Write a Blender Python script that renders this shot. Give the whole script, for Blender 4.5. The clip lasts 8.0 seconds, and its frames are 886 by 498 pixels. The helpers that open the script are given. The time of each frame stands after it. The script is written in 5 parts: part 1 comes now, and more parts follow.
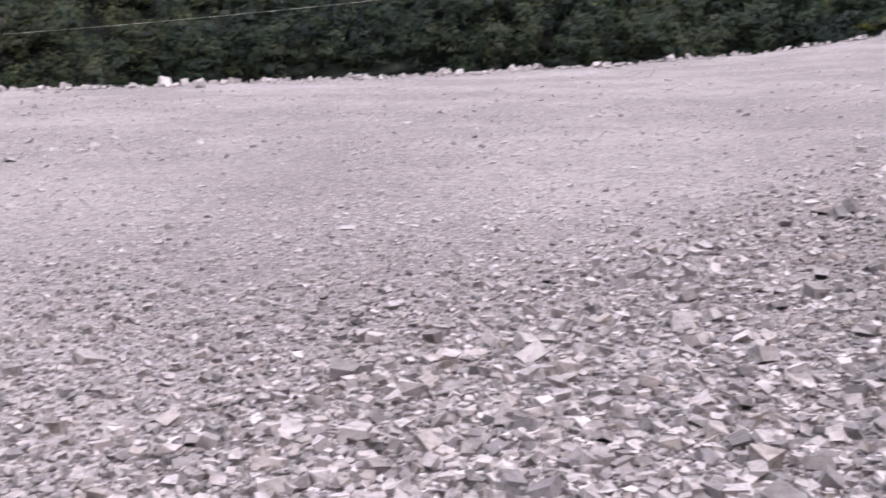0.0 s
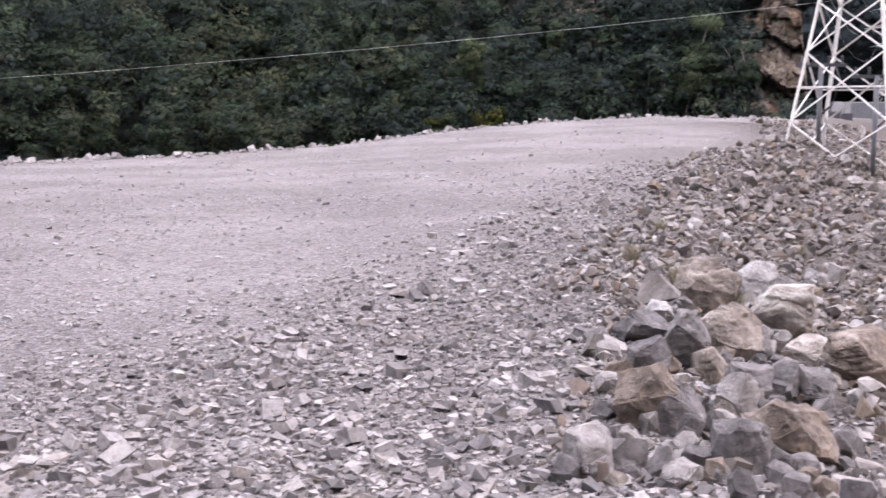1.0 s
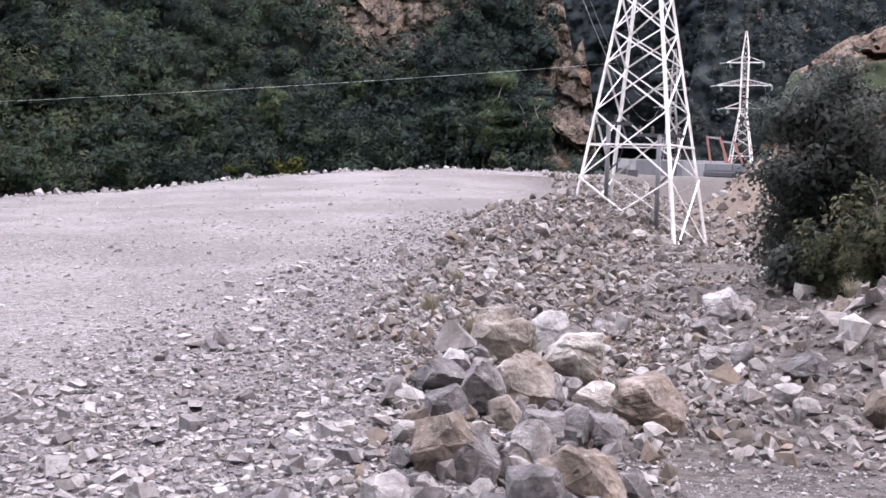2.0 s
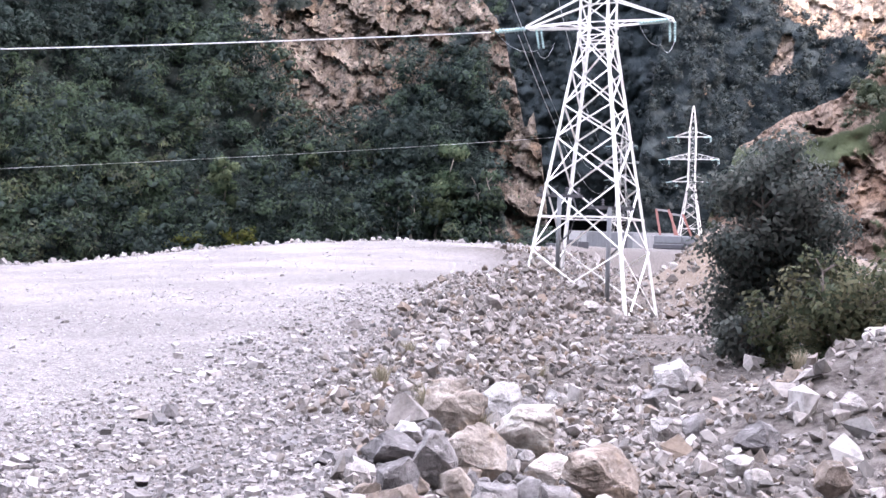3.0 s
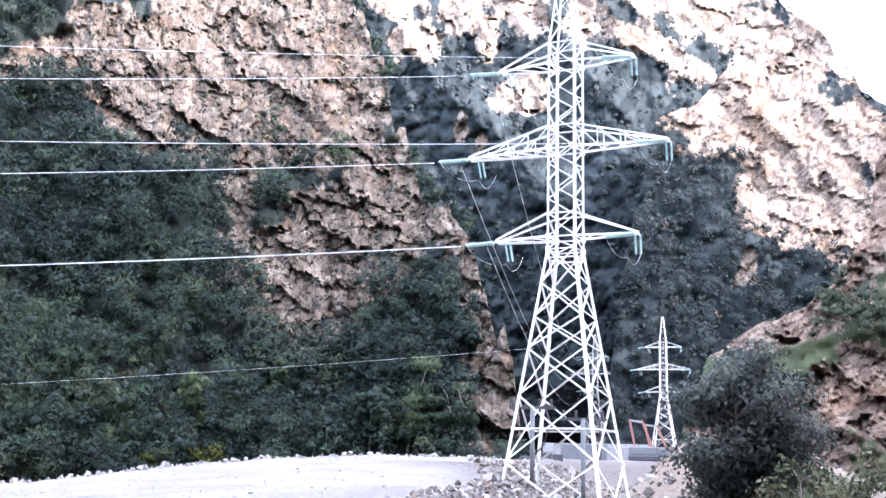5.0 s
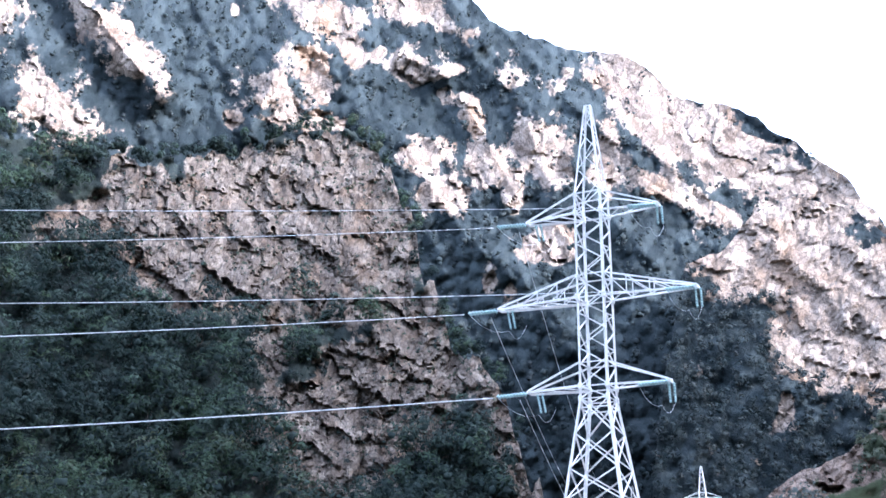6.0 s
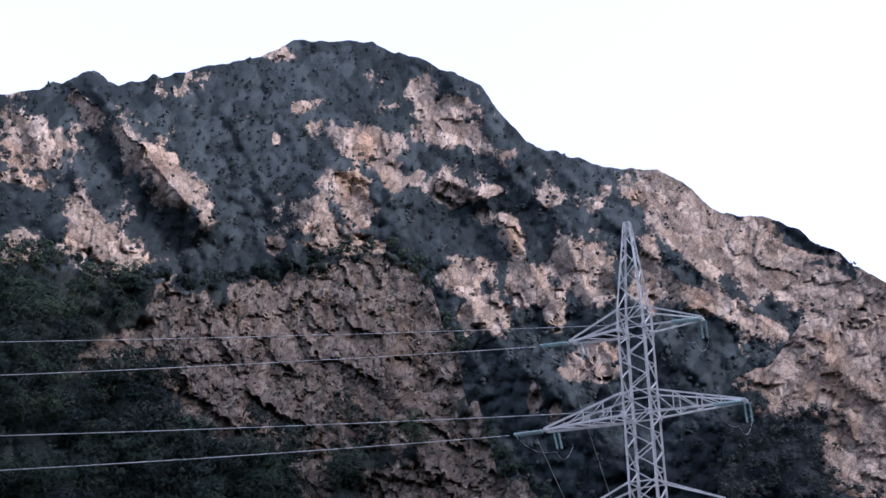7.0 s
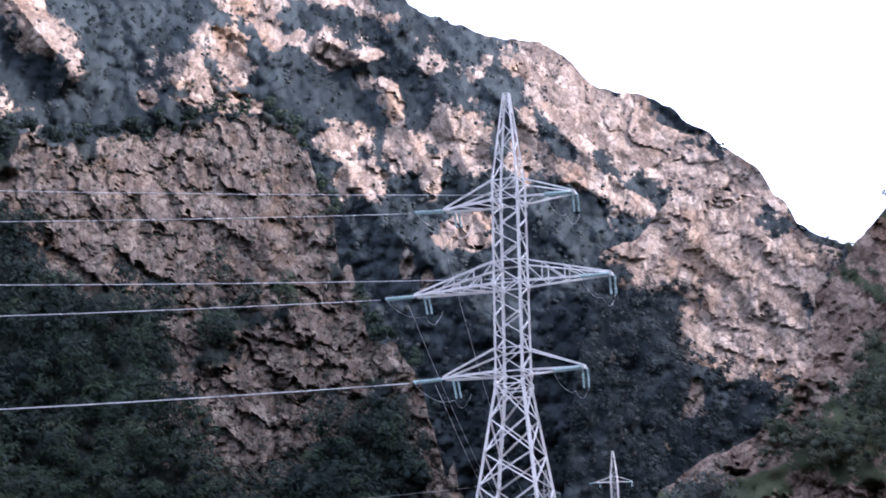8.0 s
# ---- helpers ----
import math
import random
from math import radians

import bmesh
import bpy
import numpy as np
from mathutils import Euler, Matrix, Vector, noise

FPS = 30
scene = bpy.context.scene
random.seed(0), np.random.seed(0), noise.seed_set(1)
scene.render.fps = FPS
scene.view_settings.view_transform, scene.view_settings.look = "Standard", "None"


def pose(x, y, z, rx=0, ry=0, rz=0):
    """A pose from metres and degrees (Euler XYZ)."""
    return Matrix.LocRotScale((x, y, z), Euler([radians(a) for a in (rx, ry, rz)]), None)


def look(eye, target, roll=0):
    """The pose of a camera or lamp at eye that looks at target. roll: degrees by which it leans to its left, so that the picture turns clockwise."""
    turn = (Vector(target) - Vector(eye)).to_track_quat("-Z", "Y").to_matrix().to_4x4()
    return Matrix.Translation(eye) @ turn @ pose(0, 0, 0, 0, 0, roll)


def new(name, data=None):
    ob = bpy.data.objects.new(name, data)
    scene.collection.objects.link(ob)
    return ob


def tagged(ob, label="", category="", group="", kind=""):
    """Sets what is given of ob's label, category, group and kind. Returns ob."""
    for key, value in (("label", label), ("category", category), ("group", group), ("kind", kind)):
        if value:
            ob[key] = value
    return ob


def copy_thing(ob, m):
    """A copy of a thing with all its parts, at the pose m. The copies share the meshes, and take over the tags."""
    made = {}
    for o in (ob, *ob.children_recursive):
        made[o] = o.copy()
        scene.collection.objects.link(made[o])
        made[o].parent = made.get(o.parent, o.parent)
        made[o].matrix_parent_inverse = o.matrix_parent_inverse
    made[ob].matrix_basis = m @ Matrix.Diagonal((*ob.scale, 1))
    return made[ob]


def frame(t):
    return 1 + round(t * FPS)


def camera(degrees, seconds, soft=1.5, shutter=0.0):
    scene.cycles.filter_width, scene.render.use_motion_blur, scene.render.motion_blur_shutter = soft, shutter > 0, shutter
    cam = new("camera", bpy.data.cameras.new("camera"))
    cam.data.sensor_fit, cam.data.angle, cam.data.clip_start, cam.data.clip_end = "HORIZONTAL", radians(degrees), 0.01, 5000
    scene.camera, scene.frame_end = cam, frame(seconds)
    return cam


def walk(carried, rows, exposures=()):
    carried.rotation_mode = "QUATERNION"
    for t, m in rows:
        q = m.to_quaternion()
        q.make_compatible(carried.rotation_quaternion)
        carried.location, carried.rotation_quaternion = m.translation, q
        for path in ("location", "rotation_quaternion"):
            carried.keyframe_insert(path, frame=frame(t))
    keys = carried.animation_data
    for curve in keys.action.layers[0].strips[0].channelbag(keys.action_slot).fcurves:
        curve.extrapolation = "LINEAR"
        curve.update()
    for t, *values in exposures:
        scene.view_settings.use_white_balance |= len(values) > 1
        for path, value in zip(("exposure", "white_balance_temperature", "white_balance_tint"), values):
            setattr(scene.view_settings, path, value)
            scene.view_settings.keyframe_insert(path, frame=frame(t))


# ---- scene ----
EYE = Vector((0.0, 0.0, 1.65))
cam = camera(42.1, 8.0, soft=1.5, shutter=0.2)
# seconds, heading east of north, tilt up, lean: the camera turns where it stands
TURNS = [
    (0.0, -33.04, -10.44, -0.60), (0.5, -21.58, -7.73, -0.09), (1.0, -12.44, -6.03, 0.52), (1.5, -6.77, -5.03, 1.36),
    (1.7, -4.59, -4.36, 1.63), (2.8, -0.69, -0.69, 1.77), (3.0, -0.22, 0.23, 1.90), (3.5, 0.00, 2.70, 1.75),
    (4.0, 0.88, 5.45, 1.70), (4.2, 1.34, 6.98, 1.58), (5.3, 0.38, 12.90, 0.81), (5.5, -0.13, 14.84, 0.55),
    (6.0, -0.73, 18.34, 0.31), (6.2, -1.16, 19.44, 0.18), (6.3, -1.36, 20.08, 0.07), (6.5, -1.35, 21.26, -0.23),
    (6.6, -1.69, 21.88, -0.36), (6.7, -1.91, 22.58, -0.41), (6.8, -2.08, 23.23, -0.40), (6.9, -2.63, 24.04, -0.37),
    (7.0, -2.95, 24.33, -0.35), (7.1, -3.12, 24.40, -0.31), (7.2, -3.18, 24.26, -0.23), (7.3, -2.87, 23.71, -0.11),
    (7.4, -2.13, 22.51, -0.02), (7.5, -1.14, 21.05, 0.04), (7.6, 0.01, 20.10, 0.03), (7.7, 0.99, 19.45, -0.04),
    (7.8, 1.66, 18.98, -0.15), (8.0, 3.59, 17.62, -0.41),
]


def heading(az, el, d=1.0):
    """The way to a place seen at that heading and elevation (degrees), d metres off."""
    a, e = radians(az), radians(el)
    return Vector((math.sin(a) * math.cos(e), math.cos(a) * math.cos(e), math.sin(e))) * d


EXPOSURES = [(0.0, 1.82, 6750, 29), (1.5, 1.92, 6700, 28), (2.8, 2.37, 6350, 27), (3.5, 2.76, 6150, 27), (4.2, 2.74, 5850, 22), (5.5, 2.57, 5500, 22),
             (6.0, 2.02, 5150, 18), (6.5, 1.12, 5250, 21), (7.0, 0.20, 5400, 27), (7.5, 0.25, 5400, 27), (8.0, 1.15, 5480, 29)]
walk(cam, [(t, look(EYE, EYE + heading(a, e), r)) for t, a, e, r in TURNS], EXPOSURES)

# ---- light: hazy white sky over a gorge; an added, unseen ridge behind leaves the low sun only to the upper slopes ----
SUN_AZ, SUN_EL = 115.0, 32.0
world = bpy.data.worlds.new("sky")
scene.world = world
world.use_nodes = True
wn = world.node_tree
sky = wn.nodes.new("ShaderNodeTexSky")
sky.sky_type, sky.sun_disc = "NISHITA", False
sky.sun_elevation, sky.sun_rotation = radians(SUN_EL), radians(SUN_AZ)
sky.altitude, sky.air_density, sky.dust_density, sky.ozone_density = 300, 1.0, 5.0, 1.0
air = wn.nodes.new("ShaderNodeBackground")
air.inputs[1].default_value = 0.12
wn.links.new(sky.outputs[0], air.inputs[0])
veil = wn.nodes["Background"]
veil.inputs[0].default_value, veil.inputs[1].default_value = (0.93, 0.97, 1.0, 1), 0.85
both = wn.nodes.new("ShaderNodeAddShader")
wn.links.new(air.outputs[0], both.inputs[0])
wn.links.new(veil.outputs[0], both.inputs[1])
wn.links.new(both.outputs[0], wn.nodes["World Output"].inputs[0])
sun = new("sun", bpy.data.lights.new("sun", "SUN"))
sun.data.energy, sun.data.angle, sun.data.color = 4.2, radians(12), (1.0, 0.91, 0.80)
sun.matrix_world = look(EYE + heading(SUN_AZ, SUN_EL, 100), EYE)


# ---- noise and mesh helpers ----
def lattice(seed):
    r = np.random.RandomState(seed)
    return r.permutation(4096), r.rand(4096) * 2 - 1


def vnoise(x, y, z, seed=1):
    """Smooth value noise in three dimensions, -1 to 1."""
    perm, val = lattice(seed)
    xi, yi, zi = (np.floor(c).astype(np.int64) for c in (x, y, z))
    fx, fy, fz = x - xi, y - yi, z - zi
    fx, fy, fz = (f * f * (3 - 2 * f) for f in (fx, fy, fz))
    out = 0
    for dx in (0, 1):
        for dy in (0, 1):
            for dz in (0, 1):
                k = perm[(perm[(perm[(xi + dx) & 4095] + yi + dy) & 4095] + zi + dz) & 4095]
                out = out + val[k] * (fx if dx else 1 - fx) * (fy if dy else 1 - fy) * (fz if dz else 1 - fz)
    return out


def fbm(x, y, z, octaves=5, seed=1, ridge=False):
    total, amp, size = 0, 1.0, 0.0
    for k in range(octaves):
        n = vnoise(x, y, z, seed + k)
        total = total + amp * ((1 - 2 * np.abs(n)) if ridge else n)
        size += amp
        x, y, z, amp = x * 2.03 + 3.1, y * 2.03 + 1.7, z * 2.03 + 5.3, amp * 0.5
    return total / size


def facets(x, y, z, seed=1, tilt=1.0):
    """Broken rock: jittered cells, each a plane with its own height and tilt."""
    perm, val = lattice(seed)
    xi, yi, zi = (np.floor(c).astype(np.int64) for c in (x, y, z))
    near, second, height = np.full(x.shape, 9.0), np.full(x.shape, 9.0), np.zeros(x.shape)
    for dx in (-1, 0, 1):
        for dy in (-1, 0, 1):
            for dz in (-1, 0, 1):
                k = perm[(perm[(perm[(xi + dx) & 4095] + yi + dy) & 4095] + zi + dz) & 4095]
                ox, oy, oz = (xi + dx + 0.5 + 0.45 * val[k] - x), (yi + dy + 0.5 + 0.45 * val[(k + 7) & 4095] - y), (zi + dz + 0.5 + 0.45 * val[(k + 13) & 4095] - z)
                d = ox * ox + oy * oy + oz * oz
                plane = 0.28 * val[(k + 29) & 4095] + tilt * (ox * val[(k + 41) & 4095] + oz * (val[(k + 53) & 4095] + 0.35))
                closer = d < near
                second = np.where(closer, near, np.minimum(second, d))
                height = np.where(closer, plane, height)
                near = np.where(closer, d, near)
    return height, np.sqrt(second) - np.sqrt(near)


def domes(x, z, seed=1):
    """Rounded crowns standing side by side: a dome over each jittered cell, and a random value for the cell."""
    perm, val = lattice(seed)
    xi, zi = np.floor(x).astype(np.int64), np.floor(z).astype(np.int64)
    best, tone = np.full(x.shape, -1.0), np.zeros(x.shape)
    for dx in (-1, 0, 1):
        for dz in (-1, 0, 1):
            k = perm[(perm[(xi + dx) & 4095] + zi + dz) & 4095]
            ox, oz = xi + dx + 0.5 + 0.42 * val[k] - x, zi + dz + 0.5 + 0.42 * val[(k + 7) & 4095] - z
            size = 0.75 + 0.3 * val[(k + 13) & 4095]
            h = size * (1 - (ox * ox + oz * oz) / (0.72 * size))
            nearer = h > best
            best, tone = np.where(nearer, h, best), np.where(nearer, val[(k + 29) & 4095], tone)
    return best, tone


def smooth(a, b, x):
    t = np.clip((x - a) / (b - a), 0, 1)
    return t * t * (3 - 2 * t)


def mesh_of(name, verts, faces, attrs=None, flat=False):
    """A mesh from arrays of places and of equal-sided faces, with point attributes."""
    verts, faces = np.asarray(verts, np.float32), np.asarray(faces, np.int32)
    n, k = faces.shape
    me = bpy.data.meshes.new(name)
    me.vertices.add(len(verts))
    me.vertices.foreach_set("co", verts.ravel())
    me.loops.add(n * k)
    me.loops.foreach_set("vertex_index", faces.ravel())
    me.polygons.add(n)
    me.polygons.foreach_set("loop_start", np.arange(0, n * k, k, dtype=np.int32))
    me.polygons.foreach_set("use_smooth", np.full(n, not flat))
    for key, values in (attrs or {}).items():
        me.attributes.new(key, "FLOAT", "POINT").data.foreach_set("value", np.asarray(values, np.float32).ravel())
    me.update(calc_edges=True)
    me.validate()
    return me


def grid_faces(nu, nv, wrap=False):
    i, j = np.meshgrid(np.arange(nu if wrap else nu - 1), np.arange(nv - 1), indexing="ij")
    a, b = i * nv + j, ((i + 1) % nu) * nv + j
    return np.stack([a, b, b + 1, a + 1], -1).reshape(-1, 4)


def thing(name, me, material, label="", category="", group="", kind=""):
    ob = new(name, me)
    if me is not None and material is not None and not me.materials:
        me.materials.append(material)
    return tagged(ob, label, category, group, kind)


def part(name, bm, material, parent, label=""):
    """Links a bmesh (or a mesh) as one mesh object under a thing or a part."""
    if isinstance(bm, bmesh.types.BMesh):
        me = bpy.data.meshes.new(name)
        bm.to_mesh(me)
        bm.free()
    else:
        me = bm
    if not me.materials:
        me.materials.append(material)
    ob = new(name, me)
    ob.parent = parent
    return tagged(ob, label)


# ---- materials ----
def shader(name, rough=0.9, metal=0.0, spec=0.3):
    m = bpy.data.materials.new(name)
    m.use_nodes = True
    b = m.node_tree.nodes["Principled BSDF"]
    b.inputs["Roughness"].default_value, b.inputs["Metallic"].default_value = rough, metal
    b.inputs["Specular IOR Level"].default_value = spec
    return m, m.node_tree, b


def node(nt, kind, **values):
    n = nt.nodes.new(kind)
    for key, value in values.items():
        n.inputs[key.replace("_", " ")].default_value = value
    return n


def noise_node(nt, scale, detail=6.0, rough=0.6, stretch=None):
    tc = nt.nodes.new("ShaderNodeTexCoord")
    mp = nt.nodes.new("ShaderNodeMapping")
    nt.links.new(tc.outputs["Object"], mp.inputs[0])
    if stretch:
        mp.inputs["Scale"].default_value = stretch
    n = node(nt, "ShaderNodeTexNoise", Scale=scale, Detail=detail, Roughness=rough)
    nt.links.new(mp.outputs[0], n.inputs["Vector"])
    return n.outputs["Fac"]


def ramp(nt, fac, stops):
    r = nt.nodes.new("ShaderNodeValToRGB")
    r.color_ramp.elements.remove(r.color_ramp.elements[1])
    for k, (pos, col) in enumerate(stops):
        e = r.color_ramp.elements[0] if k == 0 else r.color_ramp.elements.new(pos)
        e.position, e.color = pos, (*col, 1)
    nt.links.new(fac, r.inputs[0])
    return r.outputs[0]


def mix(nt, fac, a, b, mode="MIX"):
    n = nt.nodes.new("ShaderNodeMix")
    n.data_type, n.blend_type = "RGBA", mode
    for socket, value in ((n.inputs["Factor"], fac), (n.inputs["A"], a), (n.inputs["B"], b)):
        if isinstance(value, (int, float)):
            socket.default_value = value
        elif isinstance(value, tuple):
            socket.default_value = (*value, 1)
        else:
            nt.links.new(value, socket)
    return n.outputs["Result"]


def math_node(nt, op, a, b=0.0, clamp=False):
    n = nt.nodes.new("ShaderNodeMath")
    n.operation, n.use_clamp = op, clamp
    for socket, value in ((n.inputs[0], a), (n.inputs[1], b)):
        if isinstance(value, (int, float)):
            socket.default_value = value
        else:
            nt.links.new(value, socket)
    return n.outputs[0]


def attribute(nt, name):
    n = nt.nodes.new("ShaderNodeAttribute")
    n.attribute_name = name
    return n.outputs["Fac"]


def bump(nt, bsdf, height, strength, distance):
    n = node(nt, "ShaderNodeBump", Strength=strength, Distance=distance)
    nt.links.new(height, n.inputs["Height"])
    nt.links.new(n.outputs[0], bsdf.inputs["Normal"])


def island(nt):
    return nt.nodes.new("ShaderNodeNewGeometry").outputs["Random Per Island"]


def object_random(nt):
    return nt.nodes.new("ShaderNodeObjectInfo").outputs["Random"]


def wall_noise(nt, scale, detail, rough, stretch=(1, 1, 1)):
    """Noise over a hillside's own surface, in metres along and up it."""
    c = nt.nodes.new("ShaderNodeCombineXYZ")
    nt.links.new(attribute(nt, "along"), c.inputs[0])
    nt.links.new(attribute(nt, "up"), c.inputs[2])
    mp = nt.nodes.new("ShaderNodeMapping")
    mp.inputs["Scale"].default_value = stretch
    nt.links.new(c.outputs[0], mp.inputs[0])
    n = node(nt, "ShaderNodeTexNoise", Scale=scale, Detail=detail, Roughness=rough)
    nt.links.new(mp.outputs[0], n.inputs["Vector"])
    return n.outputs["Fac"]


def block_nodes(nt, scale):
    """Broken blocks over a hillside: a random value for each block, and the distance from its joints."""
    c = nt.nodes.new("ShaderNodeCombineXYZ")
    warp = wall_noise(nt, scale * 1.6, 4, 0.6)
    shift = math_node(nt, "MULTIPLY", math_node(nt, "SUBTRACT", warp, 0.5), 1.6 / scale)
    # the blocks lie along the beds, which dip to the right
    across, above = math_node(nt, "ADD", attribute(nt, "along"), shift), math_node(nt, "ADD", attribute(nt, "up"), shift)
    dip = lambda p, q, k: math_node(nt, "MULTIPLY", math_node(nt, "ADD", math_node(nt, "MULTIPLY", across, p), math_node(nt, "MULTIPLY", above, q)), k)
    nt.links.new(dip(0.79, -0.61, 0.6), c.inputs[0])
    nt.links.new(dip(0.61, 0.79, 1.25), c.inputs[2])
    outs = []
    for feature in ("F1", "DISTANCE_TO_EDGE"):
        v = nt.nodes.new("ShaderNodeTexVoronoi")
        v.feature = feature
        v.inputs["Scale"].default_value = scale
        nt.links.new(c.outputs[0], v.inputs["Vector"])
        outs.append(v)
    s = nt.nodes.new("ShaderNodeSeparateColor")
    nt.links.new(outs[0].outputs["Color"], s.inputs[0])
    return s.outputs[0], outs[1].outputs["Distance"]


def hill_material(name, rock_a, rock_b, rock_c, green_a, green_b, size):
    """Limestone crags and scrub-covered soil, told apart by the mesh's own rock attribute."""
    m, nt, b = shader(name, 0.95, 0, 0.1)
    big = wall_noise(nt, 0.05 * size, 5, 0.6)
    fine = wall_noise(nt, 0.7 * size, 9, 0.75)
    tufts = wall_noise(nt, 0.15 * size, 6, 0.65)
    streak = wall_noise(nt, 0.34 * size, 7, 0.68, (1, 1, 0.6))
    chunk, crack = block_nodes(nt, 0.55 * size)
    bit, chink = block_nodes(nt, 1.5 * size)
    rock = ramp(nt, streak, [(0.28, rock_c), (0.42, rock_a), (0.62, rock_b), (0.78, rock_a)])
    rock = mix(nt, math_node(nt, "MULTIPLY", smooth_step(nt, big, 0.45, 0.7), 0.2), rock, rock_c)
    stain = smooth_step(nt, wall_noise(nt, 0.11 * size, 6, 0.62), 0.50, 0.66)
    rock = mix(nt, math_node(nt, "MULTIPLY", stain, 0.55), rock, tuple(c * k for c, k in zip(rock_a, (1.12, 0.88, 0.66))))
    rock = mix(nt, 0.75, rock, ramp(nt, chunk, [(0.0, (0.42, 0.39, 0.38)), (0.35, (0.80, 0.76, 0.73)), (0.7, (1.05, 1.02, 0.99)), (1.0, (1.40, 1.38, 1.34))]), "MULTIPLY")
    rock = mix(nt, 0.4, rock, ramp(nt, bit, [(0.0, (0.60, 0.60, 0.62)), (1.0, (1.3, 1.28, 1.25))]), "MULTIPLY")
    joint = math_node(nt, "MULTIPLY", smooth_step(nt, crack, 0.0, 0.10), smooth_step(nt, chink, 0.0, 0.07))
    rock = mix(nt, 0.75, rock, ramp(nt, joint, [(0.0, (0.30, 0.29, 0.28)), (1.0, (1, 1, 1))]), "MULTIPLY")
    dark = ramp(nt, fine, [(0.34, (0.55, 0.53, 0.52)), (0.48, (1, 1, 1))])
    rock = mix(nt, 0.45, rock, dark, "MULTIPLY")
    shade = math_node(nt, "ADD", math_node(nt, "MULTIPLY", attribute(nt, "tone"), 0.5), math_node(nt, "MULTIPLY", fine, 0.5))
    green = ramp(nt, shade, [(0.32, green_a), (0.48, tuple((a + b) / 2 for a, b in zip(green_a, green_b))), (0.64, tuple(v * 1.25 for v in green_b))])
    both = math_node(nt, "ADD", math_node(nt, "MULTIPLY", math_node(nt, "SUBTRACT", fine, 0.5), 0.7), math_node(nt, "MULTIPLY", math_node(nt, "SUBTRACT", tufts, 0.48), 1.3))
    edge = math_node(nt, "ADD", attribute(nt, "rock"), both)
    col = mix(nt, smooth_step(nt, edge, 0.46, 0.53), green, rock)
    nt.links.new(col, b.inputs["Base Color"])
    bump(nt, b, math_node(nt, "ADD", math_node(nt, "ADD", fine, streak), math_node(nt, "ADD", math_node(nt, "MULTIPLY", chunk, 0.5), math_node(nt, "MULTIPLY", crack, 0.8))), 0.6, 0.55 / size)
    return m


def smooth_step(nt, value, a, c):
    n = nt.nodes.new("ShaderNodeMapRange")
    n.interpolation_type = "SMOOTHSTEP"
    n.inputs["From Min"].default_value, n.inputs["From Max"].default_value = a, c
    nt.links.new(value, n.inputs["Value"])
    return n.outputs[0]


def leaf_material(name, dark, light, dry=None, mixed=None, mottle=2.4):
    m, nt, b = shader(name, 0.75, 0, 0.2)
    tone = attribute(nt, "tone")
    f = math_node(nt, "ADD", math_node(nt, "MULTIPLY", tone, 0.84), math_node(nt, "MULTIPLY", island(nt), 0.16))
    mid = tuple((a * 0.7 + b * 0.3) * k for a, b, k in zip(dark, light, (0.9, 1.05, 1.05)))
    stops = [(0.08, dark), (0.33, mid), (0.66, light)] + ([(0.95, dry)] if dry else [])
    stops = mixed or stops
    grain = noise_node(nt, mottle, 5, 0.7)
    nt.links.new(mix(nt, 0.4, ramp(nt, f, stops), ramp(nt, grain, [(0.36, (0.66, 0.68, 0.70)), (0.52, (1, 1, 1)), (0.66, (1.3, 1.3, 1.25))]), "MULTIPLY"), b.inputs["Base Color"])
    bump(nt, b, grain, 0.15, 0.9 / mottle)
    through_leaf, both = nt.nodes.new("ShaderNodeBsdfTranslucent"), nt.nodes.new("ShaderNodeMixShader")
    nt.links.new(b.inputs["Base Color"].links[0].from_socket, through_leaf.inputs["Color"])
    both.inputs[0].default_value = 0.4
    nt.links.new(b.outputs[0], both.inputs[1])
    nt.links.new(through_leaf.outputs[0], both.inputs[2])
    nt.links.new(both.outputs[0], nt.nodes["Material Output"].inputs[0])
    return m


def stone_material(name, palette, island_based, grain=14.0, dirt=(0.12, 0.105, 0.09), bumps=0.02):
    """Broken limestone: a colour for each stone, veins and stains at two sizes."""
    m, nt, b = shader(name, 0.88, 0, 0.25)
    pick = island(nt) if island_based else object_random(nt)
    base = ramp(nt, pick, [(k / len(palette), c) for k, c in enumerate(palette)])
    fine, coarse = noise_node(nt, grain, 7, 0.7), noise_node(nt, grain * 0.22, 4, 0.6)
    base = mix(nt, math_node(nt, "MULTIPLY", smooth_step(nt, coarse, 0.5, 0.68), 0.55), base, dirt)
    base = mix(nt, 0.6, base, ramp(nt, fine, [(0.34, (0.30, 0.30, 0.30)), (0.50, (0.9, 0.9, 0.9)), (0.62, (1.1, 1.1, 1.1))]), "MULTIPLY")
    nt.links.new(base, b.inputs["Base Color"])
    bump(nt, b, fine, 0.6, bumps)
    return m


